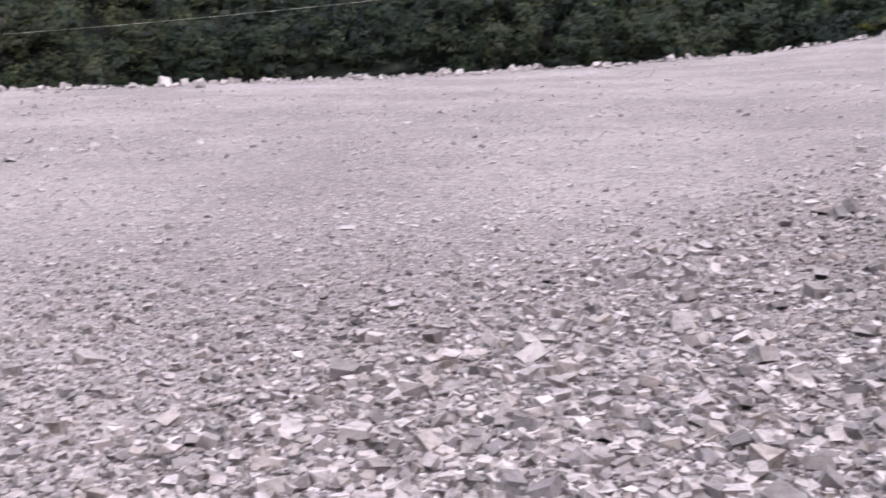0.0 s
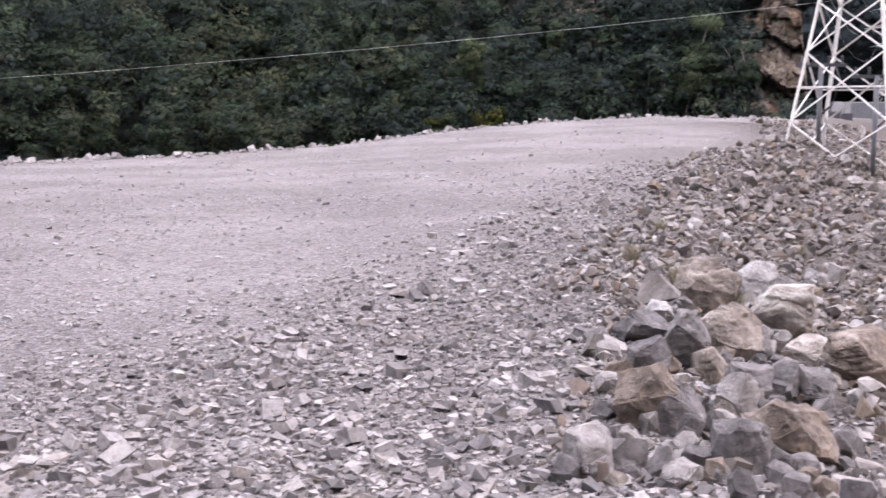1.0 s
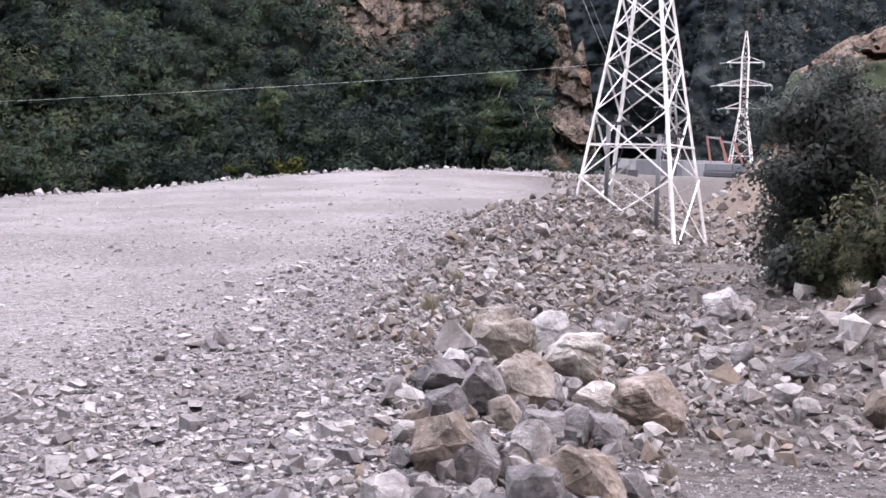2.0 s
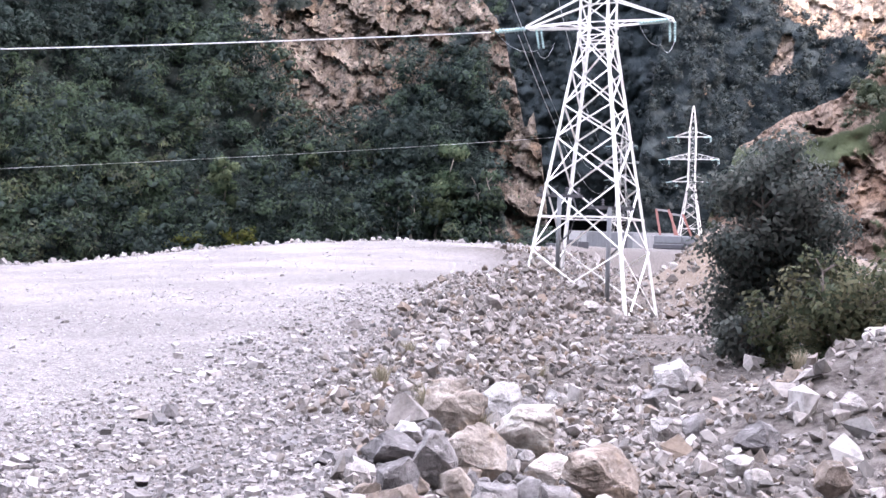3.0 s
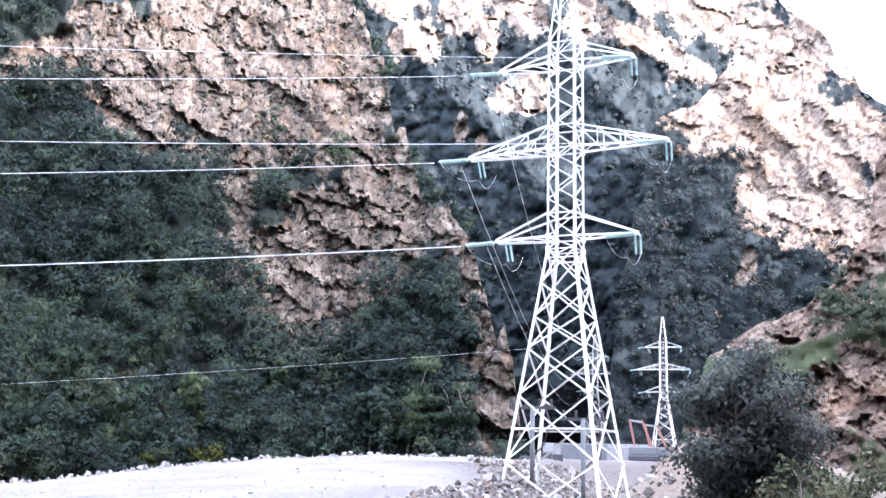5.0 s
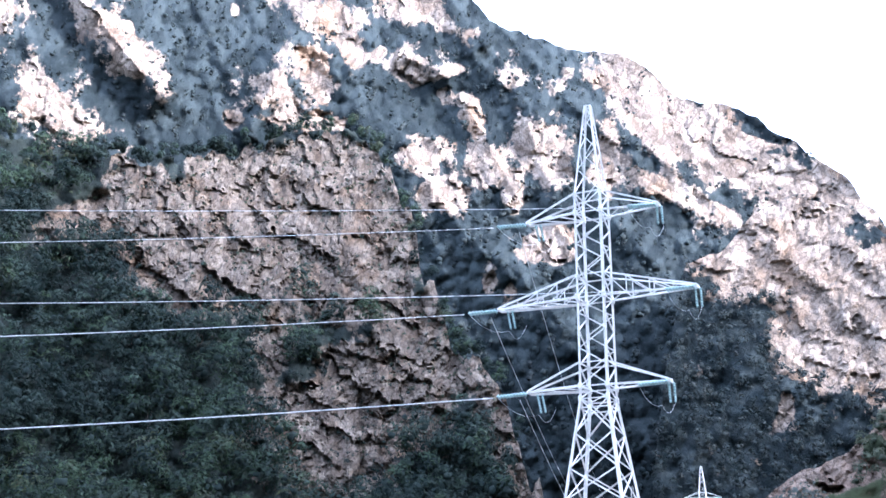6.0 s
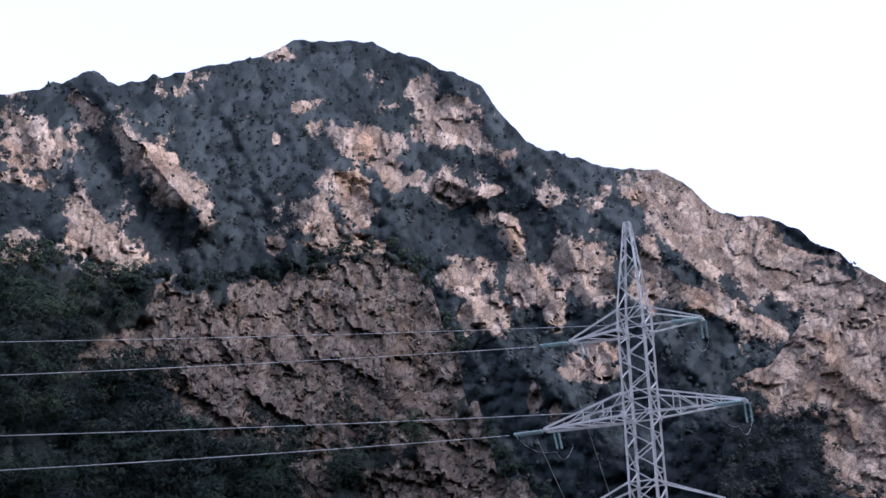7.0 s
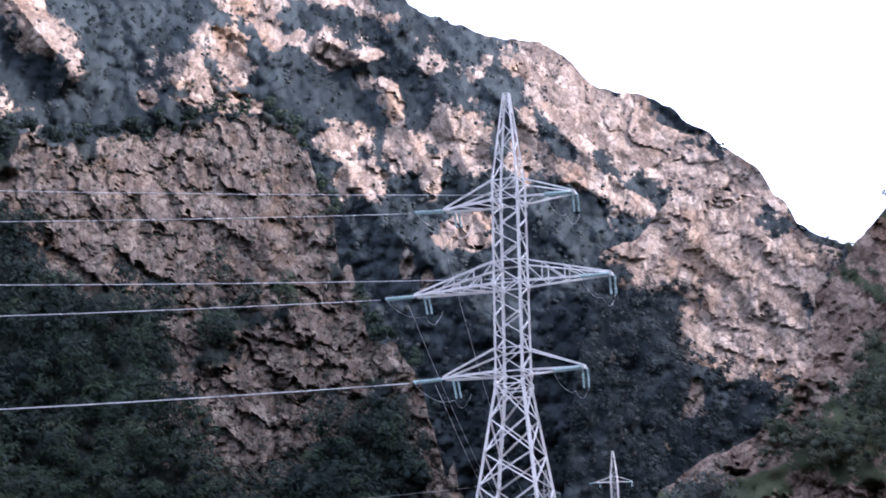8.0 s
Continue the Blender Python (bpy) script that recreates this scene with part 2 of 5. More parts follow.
GREYS = [(0.226, 0.209, 0.200), (0.363, 0.341, 0.328), (0.116, 0.108, 0.105), (0.413, 0.391, 0.374), (0.275, 0.246, 0.222), (0.468, 0.442, 0.429), (0.165, 0.156, 0.154)]
TANS = [(0.278, 0.246, 0.214), (0.116, 0.108, 0.101), (0.402, 0.367, 0.336), (0.197, 0.178, 0.167), (0.242, 0.188, 0.144), (0.080, 0.075, 0.070), (0.492, 0.466, 0.438), (0.153, 0.138, 0.125), (0.331, 0.300, 0.278)]
PALES = [(0.331, 0.313, 0.302), (0.383, 0.364, 0.353), (0.294, 0.278, 0.269), (0.420, 0.401, 0.390), (0.265, 0.250, 0.243), (0.456, 0.442, 0.431)]
gravel_mat = stone_material("gravel_stone", GREYS, True, 30.0, bumps=0.006)
pad_mat = stone_material("pad_stone", PALES, True, 30.0, dirt=(0.34, 0.32, 0.31), bumps=0.006)
rubble_mat = stone_material("rubble_stone", TANS, True, 12.0)

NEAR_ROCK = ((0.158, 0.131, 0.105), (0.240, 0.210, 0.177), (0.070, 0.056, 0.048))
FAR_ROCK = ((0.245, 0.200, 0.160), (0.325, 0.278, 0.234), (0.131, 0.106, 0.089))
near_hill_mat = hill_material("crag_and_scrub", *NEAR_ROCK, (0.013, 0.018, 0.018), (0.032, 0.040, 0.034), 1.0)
near_east_mat = hill_material("reddish_crag_and_scrub", (0.165, 0.122, 0.095), (0.245, 0.198, 0.160), (0.075, 0.055, 0.045), (0.018, 0.026, 0.014), (0.048, 0.058, 0.030), 1.0)
# greens near black for the canopy's own shade, bluish for haze, both painted in
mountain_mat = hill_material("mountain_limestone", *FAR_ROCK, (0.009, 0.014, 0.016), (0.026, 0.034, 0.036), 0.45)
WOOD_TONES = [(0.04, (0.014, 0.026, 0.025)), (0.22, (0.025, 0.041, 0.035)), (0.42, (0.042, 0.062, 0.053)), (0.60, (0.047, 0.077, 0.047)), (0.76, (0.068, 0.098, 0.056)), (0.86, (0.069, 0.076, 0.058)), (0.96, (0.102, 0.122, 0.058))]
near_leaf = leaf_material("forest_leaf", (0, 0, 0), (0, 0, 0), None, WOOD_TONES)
# distant haze is put into this colour as a bluish grey cast
far_leaf_hazed = leaf_material("scrub_leaf", (0.021, 0.029, 0.032), (0.048, 0.059, 0.058), mottle=0.5)

# green lightened and greyed, carrying the haze over this slope in its colour
scrub_leaf = leaf_material("hazed_slope_scrub_leaf", (0.050, 0.059, 0.042), (0.116, 0.128, 0.084))


def ground_material():
    m, nt, b = shader("crushed_stone", 0.95, 0, 0.2)
    fine, mid, big = noise_node(nt, 26, 6, 0.7), noise_node(nt, 6.5, 7, 0.7), noise_node(nt, 0.22, 5, 0.55)
    grey = ramp(nt, fine, [(0.34, (0.093, 0.087, 0.084)), (0.45, (0.228, 0.214, 0.206)), (0.60, (0.343, 0.325, 0.314))])
    grey = mix(nt, smooth_step(nt, big, 0.4, 0.65), grey, mix(nt, 0.5, grey, (0.43, 0.41, 0.395)))
    # single stones of two sizes, each with its own grey and a dark gap round it
    for size, share in ((15.0, 0.45), (36.0, 0.5)):
        tc = nt.nodes.new("ShaderNodeTexCoord")
        cell, gap = nt.nodes.new("ShaderNodeTexVoronoi"), nt.nodes.new("ShaderNodeTexVoronoi")
        gap.feature = "DISTANCE_TO_EDGE"
        for v in (cell, gap):
            v.inputs["Scale"].default_value = size
            nt.links.new(tc.outputs["Object"], v.inputs["Vector"])
        pick = nt.nodes.new("ShaderNodeSeparateColor")
        nt.links.new(cell.outputs["Color"], pick.inputs[0])
        grey = mix(nt, share, grey, ramp(nt, pick.outputs[0], [(0.0, (0.62, 0.61, 0.62)), (0.5, (0.98, 0.97, 0.96)), (1.0, (1.3, 1.29, 1.28))]), "MULTIPLY")
        grey = mix(nt, share, grey, ramp(nt, gap.outputs["Distance"], [(0.0, (0.35, 0.34, 0.34)), (0.12, (1, 1, 1))]), "MULTIPLY")
    grey = mix(nt, 0.75, grey, ramp(nt, mid, [(0.38, (0.66, 0.66, 0.67)), (0.48, (0.94, 0.94, 0.94)), (0.58, (1, 1, 1))]), "MULTIPLY")
    soil = ramp(nt, mid, [(0.35, (0.041, 0.034, 0.030)), (0.52, (0.128, 0.112, 0.100)), (0.72, (0.212, 0.195, 0.179))])
    wild = ramp(nt, mid, [(0.3, (0.024, 0.028, 0.014)), (0.7, (0.080, 0.076, 0.040))])
    sand = ramp(nt, mid, [(0.3, (0.187, 0.141, 0.103)), (0.55, (0.274, 0.218, 0.168)), (0.75, (0.338, 0.289, 0.240))])
    col = mix(nt, attribute(nt, "rubble"), grey, soil)
    col = mix(nt, attribute(nt, "sand"), col, sand)
    col = mix(nt, attribute(nt, "wild"), col, wild)
    nt.links.new(col, b.inputs["Base Color"])
    bump(nt, b, math_node(nt, "ADD", fine, mid), 0.7, 0.05)
    return m


ground_mat = ground_material()

# ---- ground: a crushed-stone platform, a rubble bank, a ditch and the valley ----
EDGE = [(-180, 45, 0.0), (-90, 42, 0.0), (-54, 40, 0.05), (-45, 41, 0.12), (-33, 45, 0.16), (-24, 50, 0.38), (-18, 56, 0.68),
        (-12, 62, 1.45), (-7, 66, 1.98), (-2, 70, 2.40), (4, 78, 2.40), (8, 84, 2.3), (40, 90, 2.0), (180, 45, 0.0)]
CREST = [(-50, -1.1), (4, -1.1), (9.6, -1.0), (16.3, -0.6), (22, -0.4), (32, -0.1), (40, 1.0), (46, 2.9), (60, 6.0), (90, 9)]


def platform(x, y):
    az, d = np.degrees(np.arctan2(x, y)), np.hypot(x, y)
    a, r, z = (np.array(c) for c in zip(*EDGE))
    edge = np.interp(az, a, r)
    k = d / edge
    return np.interp(az, a, z) * np.clip(k, 0, 1.2) ** 1.6, k, az, d, edge


def lump(x, y, cx, cy, height, rx, ry=None):
    return height * np.exp(-(((x - cx) / rx) ** 2 + ((y - cy) / (ry or rx)) ** 2))


def ground_parts(x, y):
    """Height of the ground, and how far it is rubble, sand or wild soil."""
    z, k, az, d, edge = platform(x, y)
    cy, cx = (np.array(c) for c in zip(*CREST))
    s = x - np.interp(y, cy, cx)
    drop = np.interp(y, [0, 5, 9, 16, 24, 36, 50, 70, 95], [0, 0.0, 0.25, 0.75, 1.1, 1.35, 2.0, 1.6, 0.3])
    width = np.interp(y, [0, 8, 16, 30, 50], [1.2, 1.8, 3.0, 4.2, 6.0])
    bank = smooth(0, 1, s / width)
    z = z - drop * bank + lump(x, y, -0.5, 7.2, 0.16, 0.9, 2.2)
    rough = fbm(x * 0.9, y * 0.9, x * 0, 4, 11)
    z = z + rough * (0.015 + 0.22 * bank * smooth(5, 12, y)) + 0.05 * fbm(x * 0.11, y * 0.11, x * 0, 3, 5) * smooth(4, 14, d)
    # tracks of wheels across the platform, and the stony lip along its far edge
    z = z + (0.04 + 0.12 * np.clip(fbm(x * 0.8, y * 0.8, x * 0, 3, 17) + 0.2, 0, 1)) * np.exp(-((d - edge + 1.0) / 0.9) ** 2) * (az < 5)
    z = z + lump(x, y, 5.1, 12.6, 0.95, 1.9, 2.4) + lump(x, y, 7.5, 14.5, 1.2, 2.5, 4) + lump(x, y, 3.9, 17.0, 0.35, 0.9, 1.4)
    z = z + lump(x, y, 6.9, 24, 0.5, 2.6, 3.0) + lump(x, y, 14.2, 60, 3.6, 2.6, 6.0) + lump(x, y, 21, 64, 2.6, 5, 10)
    z = z + lump(x, y, 2.2, 58, 0.45, 4.0, 3.5)
    # past the edge: down to the river on the one side, up the valley road on the other
    past = smooth(1.0, 1.35, k)
    west = 1 - smooth(3.0, 6.0, az) * (az < 90)
    valley = np.where(d > 130, -9.0, -8.0) + 0.6 * fbm(x * 0.03, y * 0.03, x * 0, 3, 23)
    road = 2.3 + 0.014 * np.clip(d - 80, 0, 400)
    z = z * (1 - past) + past * (west * valley + (1 - west) * road)
    rubble = np.clip(bank * smooth(4, 8, y) * 0.95 + 0.45 * smooth(-1.5, 0.2, s) * smooth(4, 9, y) + 0.22 * smooth(-3.2, -1.8, s) * smooth(6, 12, y), 0, 1) * (1 - past)
    sand = np.clip(lump(x, y, 13.6, 60, 1.2, 3.0, 7) + lump(x, y, 21, 64, 0.8, 5, 9), 0, 1)
    rubble = np.clip(rubble + lump(x, y, 2.2, 58, 0.8, 4, 3) + lump(x, y, 8.5, 52, 1.0, 5.5, 12), 0, 1)
    return z, rubble, sand, past * west


def ground_z(x, y):
    return ground_parts(np.asarray(x, float), np.asarray(y, float))[0]


angles = np.concatenate([np.linspace(-62, 32, 330), np.linspace(32, 298, 80)[1:-1]])
radii = np.concatenate([[0.0], np.geomspace(0.8, 4200, 270)])
A, R = np.meshgrid(np.radians(angles), radii, indexing="ij")
GX, GY = R * np.sin(A), R * np.cos(A)
GZ, G_RUBBLE, G_SAND, G_WILD = ground_parts(GX, GY)
ground = thing("ground", mesh_of("ground", np.stack([GX, GY, GZ], -1).reshape(-1, 3), grid_faces(len(angles), len(radii), True),
                                 {"rubble": G_RUBBLE, "sand": G_SAND, "wild": G_WILD}), ground_mat,
               "pale grey crushed-stone platform with a rubble bank", "ground", kind="structure")


# ---- hills ----
def outcrops(az, el, lists, seed, gains):
    """How far a place on a hillside is bare rock, from the outcrops' places, sizes and leans."""
    out = np.full(az.shape, -1.0)
    wob = fbm(az * 0.55, el * 0.55, az * 0, 4, seed)
    wob2 = fbm(az * 0.55, el * 0.55, az * 0 + 9, 4, seed + 9)
    az, el = az + wob * 0.9, el + wob2 * 0.9
    for rocks, gain in zip(lists, gains):
        for ca, ce, ra, re, lean in rocks:
            c, s = math.cos(radians(lean)), math.sin(radians(lean))
            k = math.cos(radians(ce))
            da, de = (az - ca) * k, -(el - ce)
            u, v = (da * c + de * s) / (ra * k), (-da * s + de * c) / re
            out = np.maximum(out, gain - np.sqrt(u * u + v * v))
    return np.clip(out, -1, 1)


def hillside(name, crest, foot_r, foot_z, slope, lists, material, step, relief, label, seed, low=-4.0, fine=(-62, 32), bias=0.0, gains=(1,) * 9, rough_top=0.2, ribs=0.5, strata=0.0, tall=4.0, crown=7.0, broken=1.0, ledges=0.9, spines=()):
    """A hillside that climbs from its foot to its crest; outcrops stand proud of it, with ledges, fissures and gullies."""
    ca, ce = (np.array(c) for c in zip(*crest))
    az = np.concatenate([np.arange(ca[0], fine[0], 0.8), np.arange(max(ca[0], fine[0]), min(ca[-1], fine[1]), step), np.arange(max(fine[1], ca[0]), ca[-1], 0.8), [ca[-1]]])
    top = np.interp(az, ca, ce)
    top = top + rough_top * (1 + 0.55 * np.abs(np.gradient(top, az))) * fbm(az * 1.7, az * 0, az * 0, 6, seed + 3)
    n = int((ce.max() + 0.3 - low) / step)
    t = np.linspace(0, 1, n)
    AZ = np.repeat(az[:, None], n, 1)
    EL = np.minimum(low + (ce.max() + 0.3 - low) * t[None], top[:, None])
    over = EL >= top[:, None] - 1e-6
    tan_s = math.tan(radians(slope))
    r = (foot_z - EYE.z - foot_r * tan_s) / (np.tan(np.radians(EL)) - tan_s)
    wx, wy, wz = r * np.sin(np.radians(AZ)), r * np.cos(np.radians(AZ)), r * np.tan(np.radians(EL))
    q = 1.5 / relief
    gully = fbm(wx / 70, wy / 70, wz / 300, 4, seed + 31, True)
    # whole ribs and hollows of the hill, leaning down to the right
    rx, rz = (wx + 0.45 * wz) / (relief * 4.5), wz / (relief * 14)
    rib = fbm(rx, rz, rx * 0, 4, seed + 33, True)
    # the crags stand upright: their shapes are laid out along and up a wall
    reach = foot_r * 1.45 if foot_r > 250 else foot_r * 1.75
    along, up = np.radians(AZ) * reach, np.radians(EL) * reach
    wx, wy, wz = along, r * 0.12, up
    rock = outcrops(AZ, EL, lists, seed, gains)
    slab = strata * smooth(6.3, 8.3, AZ)
    rock = np.clip(rock + bias + 0.22 * slab + 0.42 * (1 - 0.6 * slab) * fbm(wx * q * 1.1, wy * q * 1.1, wz * q, 6, seed + 15), -1, 1)
    rock = np.clip(rock + 0.12 * ribs * rib, -1, 1)
    lu, ln = wx * 0.79 - wz * 0.61, wx * 0.61 + wz * 0.79
    ledge = fbm(lu * q * 0.22 + 0.3 * fbm(wx * q, wz * q, wx * 0, 3, seed + 41), ln * q * 1.3, wx * 0, 5, seed + 39)
    rock = np.clip(rock + (ledge - 0.15 + 0.08 * slab) * ledges * (1 - 0.25 * slab) * smooth(-0.4, 0.1, rock), -1, 1)
    bare = smooth(-0.2, 0.25, rock)
    fissure = fbm(wx * q * 1.1, wy * q * 1.1, wz * q * 0.5, 3, seed + 20, True)
    warp = 0.5 * fbm(wx * q * 2, wy * q * 2, wz * q * 2, 3, seed + 22)
    beds = fbm(lu * q * 0.25, ln * q * 1.1, wx * 0, 3, seed + 37, True)
    slabs, edge = facets(lu * q * 0.45 + warp, wy * q * 0.5, ln * q * 0.95 + warp, seed + 25, 0.8)
    mid, edge_m = facets(wx * q * 1.7 + warp, wy * q * 1.7, wz * q * 1.3 + warp, seed + 27)
    small = facets(wx * q * 4.2 + warp, wy * q * 4.2, wz * q * 3.4 + warp, seed + 29)[0]
    calm = 1 - 0.75 * strata * smooth(6, 11, AZ)
    shape = 0.20 * fissure * calm + 0.48 * slabs * calm + 0.24 * mid * calm * broken + 0.11 * small * broken * (0.4 + 0.6 * calm) + 0.05 * smooth(0, 0.15, edge) + 0.05 * smooth(0, 0.2, edge_m) + strata * smooth(4, 9, AZ) * 0.22 * beds
    # the woods between the crags: crowns side by side, large and small
    tops, tone = domes(along / crown + 0.3 * warp, up / crown, seed + 51)
    twigs, tone_b = domes(along / crown * 2.7 + 0.5 * warp, up / crown * 2.7, seed + 53)
    leafy = (1 - bare) * tall * (tops + 0.35 * twigs)
    out = 0.8 * relief * (bare * (0.12 + shape) + (1 - bare) * 0.3 * gully + ribs * rib) + leafy
    for a0, e0, a1, e1, w, high in spines:
        k = np.cos(np.radians(EL))
        ua, ue = (a1 - a0) * math.cos(radians(e0)), e1 - e0
        along_it = np.clip(((AZ - a0) * k * ua + (EL - e0) * ue) / (ua * ua + ue * ue), 0, 1)
        off = np.hypot((AZ - a0) * k - along_it * ua, EL - e0 - along_it * ue) / w + 0.25 * warp
        out = out + high * np.clip(1 - off, 0, 1) * smooth(0.0, 0.15, 1 - np.abs(2 * along_it - 1) + 0.05)
    tone = np.clip(0.45 + 0.33 * tone + 0.14 * tone_b + 0.45 * fbm(along / 40, up / 40, along * 0, 3, seed + 55), 0, 1)
    r = r - out * smooth(0, 0.08, t)[None]
    z = EYE.z + r * np.tan(np.radians(EL))
    P = np.stack([r * np.sin(np.radians(AZ)), r * np.cos(np.radians(AZ)), z], -1)
    # the far side falls away behind the crest
    last, back = P[:, -1], []
    for away, down in ((1.06, 0.94), (1.25, 0.6), (1.5, -0.05)):
        back.append(np.stack([last[:, 0] * away, last[:, 1] * away, last[:, 2] * down + (1 - down) * -10], -1)[:, None])
    full = np.concatenate([P, *back], 1)
    more = lambda a: np.concatenate([a, np.repeat(a[:, -1:], 3, 1)], 1)
    rk = np.concatenate([rock, np.repeat(rock[:, -1:], 3, 1) * 0 - 0.5], 1)
    me = mesh_of(name, full.reshape(-1, 3), grid_faces(len(az), n + 3), {"rock": rk * 0.38 + 0.5, "along": more(along), "up": more(up), "tone": more(tone)}, True)
    # bare rock breaks along flat faces, the woods are round
    me.polygons.foreach_set("use_smooth", (rk[:-1, :-1] < 0.0).ravel())
    ob = thing(name, me, material, label, "hillside", kind="structure")
    return ob, P, np.where(over, 9.0, rock)


WEST = [(-19.1, 28.1, 5.42, 0.9, 45), (-23.4, 30.0, 1.95, 1.27, 0), (-26.6, 29.7, 1.46, 0.56, 0), (-25.1, 27.8, 2.07, 1.27, -20),
        (-25.3, 25.9, 1.41, 0.62, 0), (-25.1, 23.0, 1.07, 0.9, 0), (-20.8, 23.7, 2.92, 1.97, 35), (-21.7, 24.7, 1.24, 1.13, 0), (-19.2, 22.8, 1.83, 1.13, 0)]
TOP = [(-12.3, 33.4, 1.01, 0.28, 0), (-17.9, 31.5, 1.06, 0.56, 0), (-10.7, 31.0, 1.05, 0.42, 0), (-12.6, 29.5, 0.52, 0.84, 0), (-4.3, 32.5, 2.0, 0.9, 0),
       (-2.7, 31.4, 2.64, 0.84, 0), (-2.2, 30.1, 2.02, 0.79, 0), (0.6, 29.1, 1.45, 0.56, 30), (-6.0, 31.6, 0.83, 0.42, 0)]
MIDDLE = [(-7.5, 29.6, 2.43, 0.79, 0), (-5.9, 28.3, 0.83, 0.98, 0), (-8.1, 27.4, 1.43, 1.41, 0), (-10.2, 25.6, 1.56, 1.41, 0), (-12.0, 24.1, 0.86, 0.7, 0),
          (-9.4, 24.5, 2.01, 0.56, 0), (-6.9, 24.6, 1.3, 0.56, 20), (-2.4, 27.4, 1.43, 0.98, 0), (-0.2, 27.1, 1.58, 0.25, 0), (3.2, 27.3, 0.89, 0.7, 0),
          (5.7, 26.3, 0.94, 1.18, 0), (0.1, 25.6, 1.19, 0.42, 0), (0.9, 24.4, 0.93, 0.98, 0), (-4.3, 28.0, 0.48, 0.34, 0)]
BAND = [(-1.6, 22.9, 1.53, 0.73, 0), (1.5, 22.6, 1.52, 1.18, 0), (4.5, 23.1, 1.77, 1.46, 0), (3.2, 21.3, 0.6, 1.18, 0), (-1.0, 21.2, 1.09, 0.79, 30),
        (4.4, 18.6, 1.63, 0.79, 0), (1.4, 16.7, 0.41, 0.9, 0), (2.5, 16.0, 0.47, 0.68, 0), (8.0, 23.1, 1.07, 1.69, 0)]
SHOULDER = [(11.2, 24.6, 5.41, 1.46, 38), (13.3, 24.5, 1.39, 0.56, 0), (11.5, 20.7, 3.31, 0.56, 33), (17.1, 20.5, 1.95, 0.79, 0), (19.0, 20.6, 1.2, 0.79, 0),
            (15.1, 22.9, 1.83, 0.39, 25), (17.4, 20.6, 2.25, 0.73, 15), (19.9, 19.9, 1.65, 1.13, 40), (15.5, 21.9, 1.82, 0.51, 30)]
EAST = [(17.2, 18.1, 2.81, 1.97, 0), (12.8, 17.4, 1.24, 0.62, 0), (15.0, 16.0, 1.76, 0.79, 0), (19.3, 13.7, 2.32, 2.25, 0), (17.8, 12.7, 1.15, 1.41, 0),
        (20.4, 11.9, 1.44, 1.69, 0), (21.1, 15.9, 1.46, 1.41, 0), (15.3, 19.2, 1.19, 0.84, 0), (16.0, 9.6, 0.43, 0.56, 0)]
SPUR = [(-18.2, 18.6, 1.93, 0.98, -15), (-16.4, 20.5, 1.2, 0.84, 0), (-10.9, 20.9, 3.31, 1.55, 0), (-8.0, 22.6, 2.74, 0.98, -10), (-5.5, 21.0, 2.71, 1.97, 0),
        (-8.4, 18.1, 4.44, 2.25, 0), (-12.1, 17.2, 3.24, 1.97, 0), (-4.6, 17.1, 1.62, 1.69, 0), (-2.5, 18.7, 1.19, 1.41, 50), (-1.4, 14.9, 1.16, 1.69, 50),
        (-5.8, 23.2, 1.22, 0.51, 0)]
SPUR_LOW = [(-9.7, 13.2, 0.72, 0.84, 0), (-6.4, 8.9, 1.71, 1.97, 45), (-6.4, 6.4, 1.13, 1.55, 0), (-4.2, 10.6, 1.14, 1.13, 0), (-2.5, 12.4, 2.45, 0.79, 8),
            (-1.9, 9.5, 1.28, 0.79, 0), (2.2, 11.2, 0.8, 1.27, 30), (2.9, 9.3, 0.51, 1.69, 20), (-0.5, 14.0, 0.87, 1.69, 25), (-4.7, 7.5, 1.14, 1.13, 0),
            (3.6, 4.0, 0.95, 2.3, 0), (3.3, 7.0, 0.34, 0.7, 0), (3.3, 2.3, 0.56, 1.13, 0), (-6.0, 9.5, 2.57, 1.55, 0), (-6.4, 6.7, 1.27, 1.69, -20)]
NEAR_EAST = [(23.5, 13.3, 2.02, 2.53, 0), (22.0, 11.8, 1.15, 1.41, 0), (19.0, 7.5, 2.27, 0.7, -20), (15.7, 6.3, 1.98, 0.7, -20), (24.8, 16.1, 1.17, 1.69, 0),
             (20.4, 9.3, 0.86, 0.84, 0), (15.8, 6.9, 1.98, 0.62, -20), (14.4, 5.9, 0.85, 0.56, 0), (18.3, 7.9, 1.14, 0.7, -30), (19.8, 9.2, 1.14, 0.7, -30), (18.0, 2.6, 5.5, 2.4, -15), (23.5, 3.5, 4.0, 2.5, 0)]

